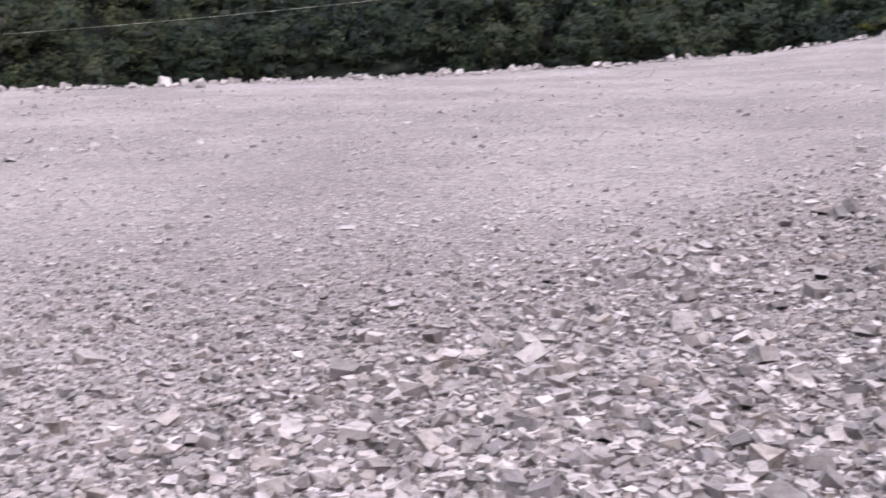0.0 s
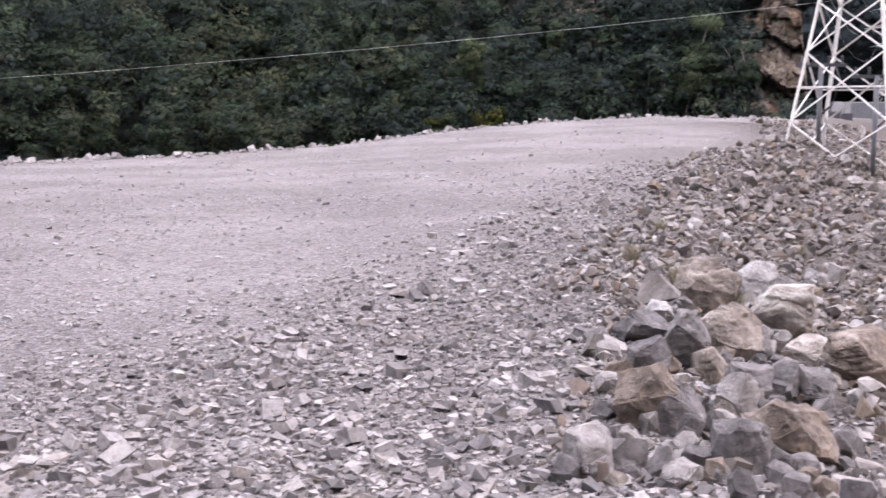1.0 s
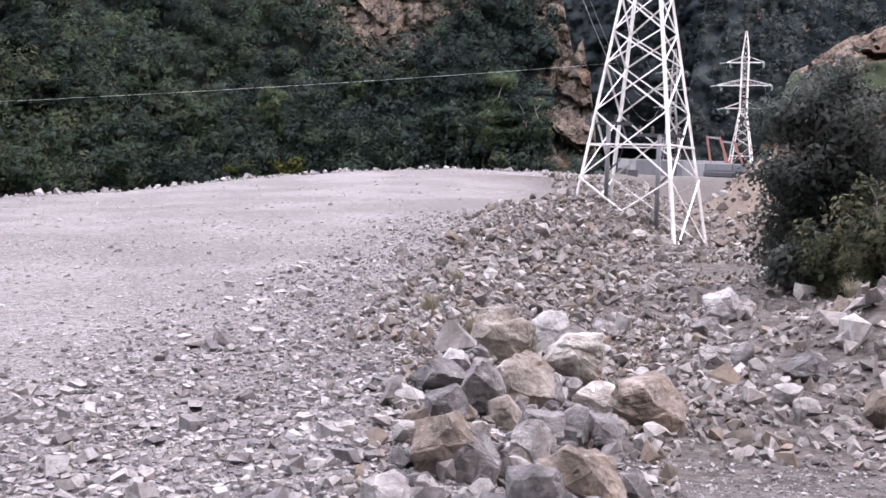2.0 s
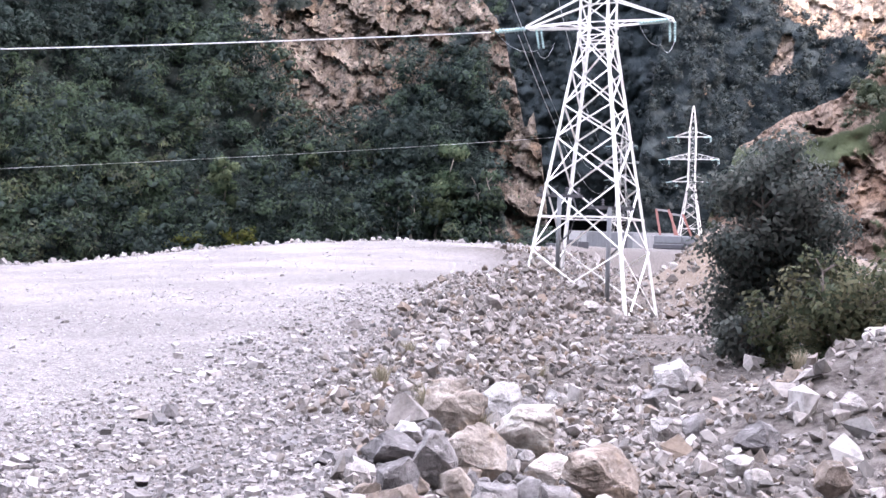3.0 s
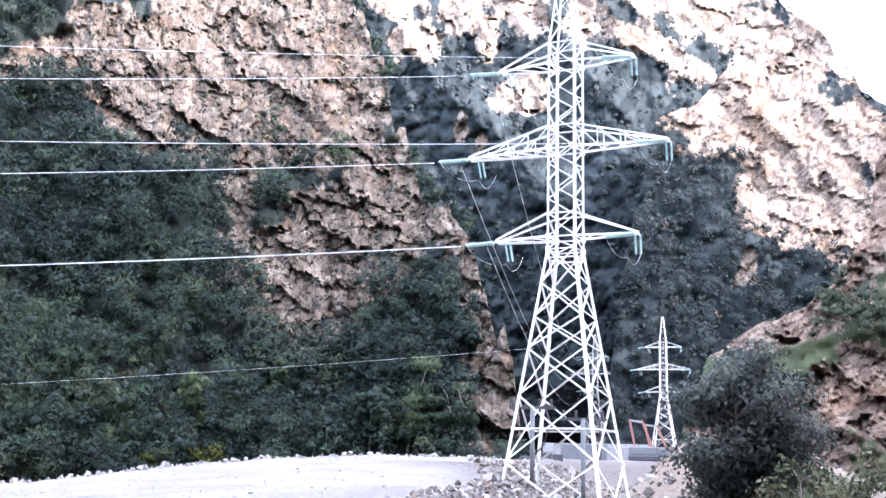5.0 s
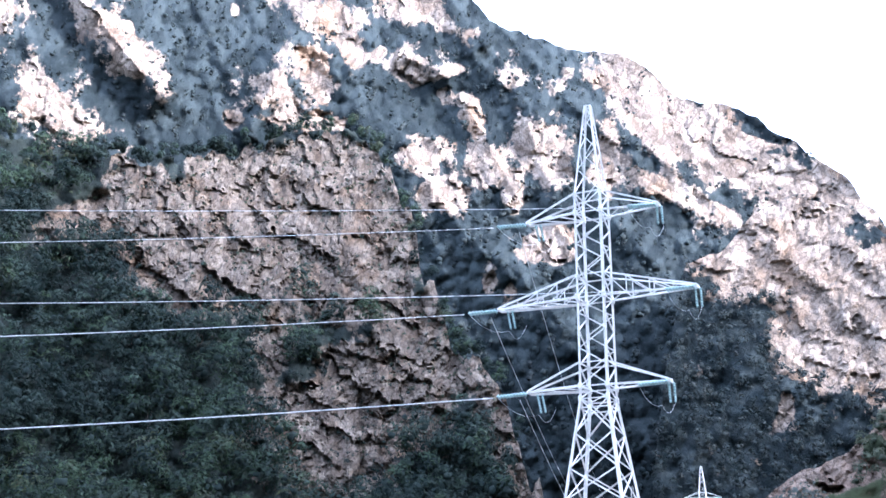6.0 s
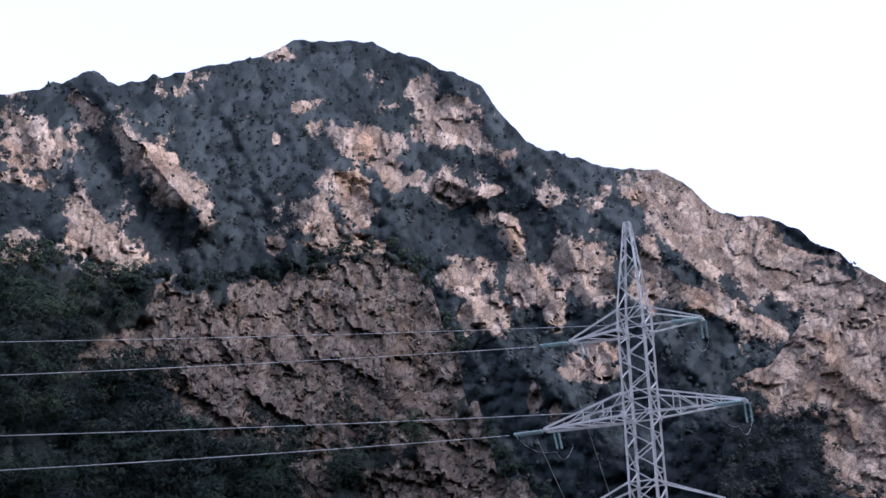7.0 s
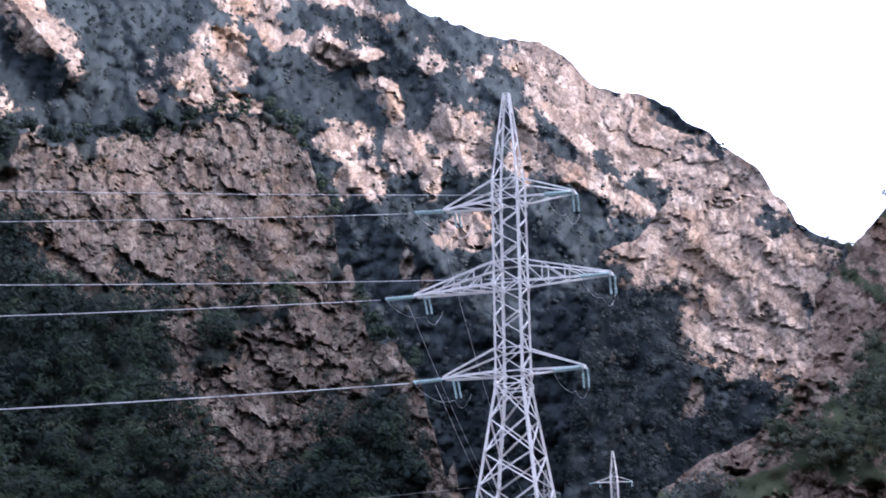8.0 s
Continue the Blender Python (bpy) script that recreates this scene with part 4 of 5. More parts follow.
# stony mounds beside the ditch
a, dd = rs.uniform(9, 26, 2600), 7.5 * (34 / 7.5) ** rs.rand(2600)
strewn("mound_stones", dd * np.sin(np.radians(a)), dd * np.cos(np.radians(a)), np.clip(rs.lognormal(-2.75, 0.6, 2600), 0.03, 0.4) * (0.8 + dd / 30), lumps, rubble_mat,
       "pale stones in earthy mounds beside a ditch", "stones", 37, 0.5, 0.3)
a, dd = rs.uniform(9.5, 24, 900), rs.uniform(50, 74, 900)
strewn("slope_stones", dd * np.sin(np.radians(a)), dd * np.cos(np.radians(a)), np.clip(rs.lognormal(-2.1, 0.6, 900), 0.08, 0.8), lumps, rubble_mat,
       "pale stones strewn over earthy mounds", "stones", 39, 0.5, 0.3)

STONE_COLOURS = {"b": (0.240, 0.196, 0.160), "g": (0.216, 0.202, 0.194), "p": (0.352, 0.328, 0.308), "d": (0.152, 0.142, 0.138), "t": (0.296, 0.256, 0.218),
                 "o": (0.43, 0.385, 0.34), "w": (0.37, 0.355, 0.34)}
STONE_WORDS = {"b": "brown angular limestone boulder", "g": "dark grey angular limestone boulder", "p": "pale grey broken limestone boulder", "d": "dark slate-grey slab of broken rock",
               "t": "tan streaked limestone boulder", "o": "pale orange slab of limestone", "w": "whitish limestone block"}


def boulder_material(key):
    m, nt, b = shader("boulder_" + key, 0.9, 0, 0.25)
    c = STONE_COLOURS[key]
    fine, coarse, vein, stain = noise_node(nt, 22, 9, 0.75), noise_node(nt, 4.5, 6, 0.65), noise_node(nt, 5, 6, 0.7, (1, 1, 3.2)), noise_node(nt, 2.6, 4, 0.6)
    pale, rust, slate = tuple(min(0.62, v * 1.4 + 0.06) for v in c), (0.29, 0.215, 0.15), (0.20, 0.188, 0.184)
    col = ramp(nt, coarse, [(0.34, tuple(v * 0.55 for v in c)), (0.48, c), (0.62, pale)])
    col = mix(nt, math_node(nt, "MULTIPLY", smooth_step(nt, stain, 0.52, 0.62), 0.6), col, rust if key in "bto" else slate)
    col = mix(nt, math_node(nt, "MULTIPLY", smooth_step(nt, vein, 0.57, 0.66), 0.4), col, (0.60, 0.58, 0.55))
    col = mix(nt, 0.75, col, ramp(nt, fine, [(0.30, (0.45, 0.45, 0.46)), (0.52, (1, 1, 1))]), "MULTIPLY")
    nt.links.new(col, b.inputs["Base Color"])
    bump(nt, b, math_node(nt, "ADD", fine, math_node(nt, "MULTIPLY", coarse, 1.5)), 0.8, 0.03)
    return m


boulder_mats = {k: boulder_material(k) for k in STONE_COLOURS}


def boulder(x, y, wide, high, key, seed):
    """One boulder, set a little into the ground or among the others."""
    r = random.Random(seed)
    bm = stone_shape(seed + 500, r.randint(18, 30), (1.0, r.uniform(0.75, 1.05), 1.0))
    # shear off one or two flat breaks, then chip the edges
    for _ in range(r.randint(1, 3)):
        n = Vector((r.uniform(-1, 1), r.uniform(-1, 0.3), r.uniform(-0.3, 1))).normalized()
        cut = bmesh.ops.bisect_plane(bm, geom=bm.verts[:] + bm.edges[:] + bm.faces[:], plane_co=n * r.uniform(0.22, 0.36), plane_no=n, clear_outer=True)
        bmesh.ops.contextual_create(bm, geom=[e for e in cut["geom_cut"] if isinstance(e, bmesh.types.BMEdge)])
    bmesh.ops.bevel(bm, geom=bm.edges, offset=0.016, segments=1, affect="EDGES", clamp_overlap=True)
    # broken faces: steps, hollows and splinters along a bedding
    bmesh.ops.triangulate(bm, faces=bm.faces)
    for _ in range(3 if wide > 0.22 else 1):
        long = sum(e.calc_length() for e in bm.edges) / len(bm.edges)
        bmesh.ops.subdivide_edges(bm, edges=[e for e in bm.edges if e.calc_length() > long * 0.8 and e.calc_length() > 0.05], cuts=1)
        bmesh.ops.triangulate(bm, faces=bm.faces)
    bm.normal_update()
    co, no = np.array([v.co[:] for v in bm.verts]), [v.normal.copy() for v in bm.verts]
    cx, cy, cz = (co + seed * 3.7).T
    tilt_a, tilt_b = r.uniform(-0.5, 0.5), r.uniform(-0.5, 0.5)
    bed = np.floor((cz + tilt_a * cx + tilt_b * cy) * 7 + 0.6 * vnoise(cx * 3, cy * 3, cz * 3, 3))
    step = 0.030 * vnoise(bed * 0.77, cx * 1.3, cy * 1.3, 8)
    rough = step + 0.035 * fbm(cx * 3.5, cy * 3.5, cz * 3.5, 4, 12) + 0.018 * facets(cx * 6, cy * 6, cz * 6, 14)[0]
    for v, n, k in zip(bm.verts, no, rough):
        v.co += n * float(k)
    lo, hi = (Vector([f(v.co[k] for v in bm.verts) for k in range(3)]) for f in (min, max))
    for v in bm.verts:
        v.co = Vector(((v.co.x - (lo.x + hi.x) / 2) / (hi.x - lo.x) * wide, (v.co.y - (lo.y + hi.y) / 2) / (hi.y - lo.y) * wide * r.uniform(0.98, 1.02) * 0.85,
                       (v.co.z - lo.z) / (hi.z - lo.z) * high * 1.12))
    me = bpy.data.meshes.new("boulder")
    bm.to_mesh(me)
    bm.free()
    ob = thing("boulder", me, boulder_mats[key], STONE_WORDS[key] + " lying in a rubble heap", "rock", "boulders in the rubble heap")
    ob.matrix_world = pose(x, y + wide * 0.3, float(ground_z(x, y)) - high * 0.10, r.uniform(-6, 6), r.uniform(-6, 6), r.uniform(-25, 25))
    return ob


PILE_FRONT = [(-0.24, 5.83, 0.28, 0.27, "b"), (-0.08, 5.81, 0.24, 0.22, "g"), (0.26, 6.38, 0.24, 0.23, "p"), (0.5, 5.71, 0.38, 0.26, "b"), (0.24, 5.35, 0.26, 0.22, "g"), (0.18, 5.95, 0.15, 0.14, "p"),
    (0.01, 5.83, 0.13, 0.12, "g"), (-0.02, 5.47, 0.13, 0.11, "p"), (-0.4, 5.03, 0.23, 0.18, "p"), (-0.27, 5.14, 0.16, 0.13, "g"), (-0.13, 5.13, 0.13, 0.12, "g"), (0.55, 5.47, 0.13, 0.08, "p"),
    (0.4, 6.49, 0.15, 0.13, "g"), (-0.46, 6.37, 0.13, 0.1, "p"), (0.78, 7.43, 0.23, 0.19, "g"), (0.54, 7.38, 0.28, 0.21, "g"), (0.33, 7.01, 0.25, 0.19, "g")]
PILE_BACK = [(-0.35, 7.74, 0.39, 0.19, "d"), (0.23, 8.08, 0.42, 0.32, "t"), (-0.06, 7.43, 0.28, 0.3, "g"), (0.74, 10.33, 0.54, 0.39, "o"), (0.9, 9.4, 0.33, 0.21, "o"), (1.2, 8.46, 0.51, 0.34, "b"),
    (0.61, 12.02, 0.39, 0.36, "w"), (0.11, 10.8, 0.56, 0.4, "t"), (-0.27, 6.87, 0.22, 0.21, "d"), (-0.28, 9.43, 0.23, 0.14, "w"), (0.12, 7.33, 0.2, 0.17, "t"), (-0.52, 7.13, 0.14, 0.11, "p"),
    (3.33, 16.58, 0.5, 0.42, "w"), (1.54, 15.66, 0.27, 0.22, "w"), (5.36, 42.78, 0.55, 0.34, "p"), (-0.61, 7.39, 0.17, 0.13, "g"), (0.97, 12.49, 0.34, 0.25, "g")]
DITCH_STONES = [(2.51, 8.95, 0.2, 0.16, "p"), (3.01, 8.77, 0.28, 0.23, "b"), (2.99, 10.72, 0.39, 0.22, "d"), (3.34, 16.57, 0.46, 0.38, "w"), (3.01, 16.19, 0.33, 0.24, "g"), (2.42, 12.27, 0.31, 0.22, "p"),
    (2.68, 12.11, 0.25, 0.21, "g"), (2.51, 9.61, 0.22, 0.14, "p"), (3.52, 11.41, 0.18, 0.15, "p"), (3.95, 11.06, 0.23, 0.17, "p")]
for k, (px, py, w, h, key) in enumerate(PILE_FRONT + PILE_BACK + DITCH_STONES):
    boulder(px, py, w * 1.22, h * 1.26, key, 40 + k)
# smaller stones that fill the heap
r = random.Random(8)
for k in range(150):
    py = 4.9 + 5.8 * r.random() ** 1.3
    px = r.uniform(-0.55, 0.75) + 0.07 * (py - 5)
    w = r.uniform(0.07, 0.19)
    boulder(px, py, w, w * r.uniform(0.65, 0.95), r.choice("bggppddtgddb"), 200 + k)


# ---- dry grass between the stones ----
straw = leaf_material("dry_grass", (0.176, 0.144, 0.096), (0.336, 0.288, 0.208))


def grass_tuft(x, y, high, blades, label, seed):
    """A tuft of dry blades, each bent over and drawn to a point."""
    rs = np.random.RandomState(seed)
    verts, faces = [], []
    for k in range(blades):
        a, lean, h = rs.uniform(0, 2 * np.pi), rs.uniform(0.1, 0.7), high * rs.uniform(0.5, 1.0)
        out, side = np.array([np.cos(a), np.sin(a), 0]), np.array([-np.sin(a), np.cos(a), 0]) * 0.004
        foot = out * rs.uniform(0, 0.09)
        mid, tip = foot + out * lean * h * 0.35 + [0, 0, h * 0.6], foot + out * lean * h + [0, 0, h]
        i = len(verts)
        verts += [foot - side, foot + side, mid + side * 0.8, mid - side * 0.8, tip]
        faces += [(i, i + 1, i + 2), (i, i + 2, i + 3), (i + 3, i + 2, i + 4)]
    me = mesh_of("grass_tuft", np.array(verts), np.array(faces), {"tone": rs.rand(len(verts))}, True)
    ob = thing("grass_tuft", me, straw, label, "grass", "dry tufts between stones")
    ob.location = (x, y, float(ground_z(x, y)) - 0.01)
    return ob


for k, (gx, gy, gh) in enumerate([(0.0, 11.0, 0.45), (0.2, 11.3, 0.38), (-0.15, 11.5, 0.40), (0.35, 10.9, 0.35), (-0.7, 13.0, 0.25), (0.9, 14.5, 0.3), (-0.5, 16.0, 0.25), (1.6, 19.0, 0.35), (4.4, 14.2, 0.3)]):
    grass_tuft(gx, gy, gh, 160, "tuft of dry straw-coloured grass among rubble", 70 + k)


# ---- steel: lattice pylons ----
def steel_material(name, base, rough, metal):
    m, nt, b = shader(name, rough, metal, 0.5)
    n = noise_node(nt, 3.0, 6, 0.65)
    nt.links.new(ramp(nt, n, [(0.3, tuple(v * 0.82 for v in base)), (0.6, base), (0.8, tuple(min(1, v * 1.06) for v in base))]), b.inputs["Base Color"])
    return m


zinc = steel_material("galvanised_steel", (0.96, 0.945, 0.90), 0.4, 0.0)
dark_steel = steel_material("dark_steel", (0.10, 0.10, 0.11), 0.6, 0.2)
cable_mat = steel_material("aluminium_cable", (0.75, 0.77, 0.77), 0.45, 0.0)
glass_mat = steel_material("insulator_glass", (0.48, 0.68, 0.66), 0.15, 0.0)


def angle_bar(p, q, w, out):
    """A steel angle from p to q with flanges of width w; out points away from the tower."""
    p, q = Vector(p), Vector(q)
    along = (q - p).normalized()
    a = (Vector(out) - along * along.dot(Vector(out))).normalized()
    b = along.cross(a)
    t = w * 0.14
    bm = bmesh.new()
    prof = [(0, 0), (w, 0), (w, t), (t, t), (t, w), (0, w)]
    ends = []
    for c in (p, q):
        ends.append([bm.verts.new(c - a * (u - w * 0.3) + b * (v - w * 0.3)) for u, v in prof])
    for k in range(6):
        bm.faces.new((ends[0][k], ends[0][(k + 1) % 6], ends[1][(k + 1) % 6], ends[1][k]))
    bm.faces.new(ends[0][::-1])
    bm.faces.new(ends[1])
    bmesh.ops.recalc_face_normals(bm, faces=bm.faces)
    return bm


def tube(points, r, sides=6):
    """A round bar or cable through the points."""
    bm = bmesh.new()
    rings = []
    pts = [Vector(p) for p in points]
    for k, p in enumerate(pts):
        along = (pts[min(k + 1, len(pts) - 1)] - pts[max(k - 1, 0)]).normalized()
        side = along.cross(Vector((0, 0, 1)) if abs(along.z) < 0.95 else Vector((1, 0, 0))).normalized()
        up = side.cross(along)
        rad = r[k] if isinstance(r, (list, tuple)) else r
        rings.append([bm.verts.new(p + side * math.cos(2 * math.pi * s / sides) * rad + up * math.sin(2 * math.pi * s / sides) * rad) for s in range(sides)])
    for a, b in zip(rings, rings[1:]):
        for s in range(sides):
            bm.faces.new((a[s], a[(s + 1) % sides], b[(s + 1) % sides], b[s])).smooth = True
    bm.faces.new(rings[0][::-1])
    bm.faces.new(rings[-1])
    bmesh.ops.recalc_face_normals(bm, faces=bm.faces)
    return bm


def insulator_string(p, q, discs=9, r=0.13):
    """A string of glass discs from p to q."""
    p, q = Vector(p), Vector(q)
    pts, rad = [], []
    for k in range(discs):
        for f, s in ((0.1, 0.03), (0.3, r), (0.55, r * 0.8), (0.75, 0.03)):
            pts.append(p.lerp(q, (k + f) / discs))
            rad.append(s)
    return tube([p] + pts + [q], [0.02] + rad + [0.02], 8)


LEG_Z = [0.0, 3.0, 5.8, 7.8, 9.2, 10.7, 12.2]
BODY_Z = [12.2, 12.75, 13.65, 14.45, 15.25, 16.05, 16.75, 17.65, 18.45, 19.25, 20.05, 20.75, 21.7]
PEAK_Z = [21.7, 22.9, 23.9, 24.8, 25.6, 26.2]
ARMS = [(12.75, 3.25, 1.05, 1), (16.75, 4.65, 1.05, 4), (20.75, 3.15, 0.95, 1)]


def half_width(z):
    return np.interp(z, [0, 12.2, 21.7, 26.2], [2.45, 0.62, 0.60, 0.13])


def pylon(wire_way=Vector((-0.6, -0.8, 0))):
    """A lattice anchor pylon with three pairs of arms; local x runs along the arms."""
    tower = tagged(new("pylon"), "white galvanised lattice steel power pylon with three arms", "pylon", "power pylons")
    corner = lambda z, k: Vector((half_width(z) * (1, 1, -1, -1)[k], half_width(z) * (-1, 1, 1, -1)[k], z))
    outward = lambda k: Vector(((1, 1, -1, -1)[k], (-1, 1, 1, -1)[k], 0))
    for k in range(4):
        part("leg", angle_bar(corner(-0.6, k), corner(12.2, k), 0.13, outward(k)), zinc, tower)
        part("upper_leg", angle_bar(corner(12.2, k), corner(21.7, k), 0.11, outward(k)), zinc, tower)
        part("peak_leg", angle_bar(corner(21.7, k), corner(26.2, k), 0.085, outward(k)), zinc, tower)
        j = (k + 1) % 4
        face = (outward(k) + outward(j)).normalized()
        for lo, hi in zip(LEG_Z, LEG_Z[1:]):
            part("brace", angle_bar(corner(lo, k), corner(hi, j), 0.066, face), zinc, tower)
            part("brace", angle_bar(corner(hi, k) - face * 0.05, corner(lo, j) - face * 0.05, 0.066, face), zinc, tower)
        part("tie", angle_bar(corner(4.4, k), corner(4.4, j), 0.07, face), zinc, tower)
        for i, (lo, hi) in enumerate(zip(BODY_Z, BODY_Z[1:])):
            a, b = (k, j) if i % 2 else (j, k)
            part("brace", angle_bar(corner(lo, a), corner(hi, b), 0.056, face), zinc, tower)
        for i, (lo, hi) in enumerate(zip(PEAK_Z, PEAK_Z[1:])):
            a, b = (k, j) if i % 2 else (j, k)
            part("brace", angle_bar(corner(lo, a), corner(hi, b), 0.045, face), zinc, tower)
        for z in (11.8, 12.2, 12.75, 13.8, 16.75, 17.8, 20.75, 21.7, 26.2):
            part("tie", angle_bar(corner(z, k), corner(z, j), 0.056, face), zinc, tower)
        for z in (12.2, 12.75, 16.75, 20.75):
            c = corner(z, k)
            bm = bmesh.new()
            bmesh.ops.create_cube(bm, size=1, matrix=Matrix.Translation(c) @ Matrix.Diagonal((0.17, 0.17, 0.30, 1)))
            bmesh.ops.bevel(bm, geom=bm.edges, offset=0.03, segments=1, affect="EDGES")
            part("gusset", bm, zinc, tower)
    for z, reach, rise, bays in ARMS:
        for side in (-1, 1):
            tip = Vector((side * reach, 0, z))
            arm = part("cross_arm", angle_bar((side * reach, -0.25, z), (side * reach, 0.25, z), 0.12, (side, 0, 0)), zinc, tower)
            for f in (-1, 1):
                root, top = Vector((side * half_width(z), f * half_width(z), z)), Vector((side * half_width(z + rise), f * half_width(z + rise), z + rise))
                end = tip + Vector((0, f * 0.16, 0))
                part("chord", angle_bar(root, end, 0.10, (0, f, 0)), zinc, arm)
                part("chord", angle_bar(top, end + Vector((0, 0, 0.08)), 0.075, (0, f, 0)), zinc, arm)
                for b in range(1, bays):
                    t = b / bays
                    part("strut", angle_bar(root.lerp(end, t), top.lerp(end, t), 0.05, (0, f, 0)), zinc, arm)
                    part("strut", angle_bar(root.lerp(end, t), top.lerp(end, t - 1 / bays), 0.045, (0, f, 0)), zinc, arm)
            n = max(3, bays + 1)
            for b in range(1, n):
                t, u = b / n, (b - 1) / n
                lo = Vector((side * half_width(z), -half_width(z), z)).lerp(tip, t)
                hi = Vector((side * half_width(z), half_width(z), z)).lerp(tip, u)
                part("strut", angle_bar(lo, hi, 0.045, (0, 0, -1)), zinc, arm)
            # tension string towards the wires and a hanging pair for the jumper
            for f in (-0.1, 0.1):
                way = Vector((wire_way.x, wire_way.y, -0.16)).normalized()
                o = tip + Vector((0, f, 0.0))
                part("insulator", insulator_string(o + way * 0.15, o + way * 1.5, 9, 0.095), glass_mat, tower, "string of teal glass insulator discs")
                h = tip + Vector(((0.5 if side < 0 else 0.0) + f * 1.1, 0, -0.08))
                part("insulator", insulator_string(h, h + Vector((0.16 if side < 0 else 0.03, 0, -0.85)), 7, 0.07), glass_mat, tower, "string of teal glass insulator discs")
            a, b = tip + way * 1.5, tip + Vector((-side * 0.45, 0, -1.0))
            pts = [a.lerp(b, t) - Vector((0, 0, 0.7 * 4 * t * (1 - t) * 0.5)) for t in np.linspace(0, 1, 10)]
            c = b + Vector((0.2, 1.6, 0.6))
            pts += [b.lerp(c, t) - Vector((0, 0, 0.5 * 4 * t * (1 - t))) for t in np.linspace(0.1, 1, 8)]
            part("jumper", tube(pts, 0.006, 5), cable_mat, tower, "thin grey cable loop")
    return tower


PYLON_AT = Vector((6.18, 49.62, -1.0))
TURN = -26.0
turn = Matrix.Rotation(radians(TURN), 3, "Z")
LINE_WAY = Vector((-0.978, -0.207, 0))
main_pylon = pylon(turn.inverted() @ LINE_WAY)
main_pylon.matrix_world = pose(*PYLON_AT, 0, 0, TURN)
far_pylon_a = copy_thing(main_pylon, pose(*(heading(11.85, 0, 210).xy), 3.2, 0, 0, -20))
far_pylon_b = copy_thing(main_pylon, pose(*(heading(8.55, 0, 276).xy), 7.8, 0, 0, -20))


def wire(p, q, sag, r, label, n=40):
    p, q = Vector(p), Vector(q)
    pts = [p.lerp(q, t) - Vector((0, 0, 4 * sag * t * (1 - t))) for t in np.linspace(0, 1, n)]
    bm = tube(pts, r, 6)
    me = bpy.data.meshes.new("overhead_wire")
    bm.to_mesh(me)
    bm.free()
    return thing("overhead_wire", me, cable_mat, label, "cable", "overhead power wires")


def arm_tip(tower_at, angle, level, side, more=0.0):
    z, reach = ARMS[level][:2]
    return Vector(tower_at) + Matrix.Rotation(radians(angle), 3, "Z") @ Vector((side * (reach + more), 0, z))


for level, side, r in ((0, -1, 0.026), (1, -1, 0.019), (2, -1, 0.016), (1, 1, 0.016), (2, 1, 0.014)):
    start = arm_tip(PYLON_AT, TURN, level, side) + LINE_WAY * 1.7 + Vector((0, 0, -0.28))
    wire(start, start + LINE_WAY * 178 + Vector((0, 0, -1.0)), 5.0 if side < 0 else 4.0, r, "bright grey overhead power wire hung from a pylon")
for level in (0, 1, 2):
    wire(arm_tip(PYLON_AT, TURN, level, -1) + Vector((-0.4, 0.5, -0.2)), arm_tip(far_pylon_b.matrix_basis.translation, -20, level, -1), 5.0, 0.014,
         "thin grey overhead wire running between two pylons")
wire(PYLON_AT + Vector((-1.2, 0.3, 7.9)), PYLON_AT + LINE_WAY * 175 + Vector((0, 0, 6.5)), 5.0, 0.005, "thin pale cable strung from a pylon leg")


# ---- trees ----
bark = steel_material("bark", (0.12, 0.10, 0.085), 0.95, 0.0)
bush_leaf = leaf_material("bush_leaf", (0.034, 0.040, 0.037), (0.115, 0.125, 0.108))
olive_leaf = leaf_material("shrub_leaf", (0.036, 0.045, 0.026), (0.100, 0.106, 0.058), (0.152, 0.136, 0.080))


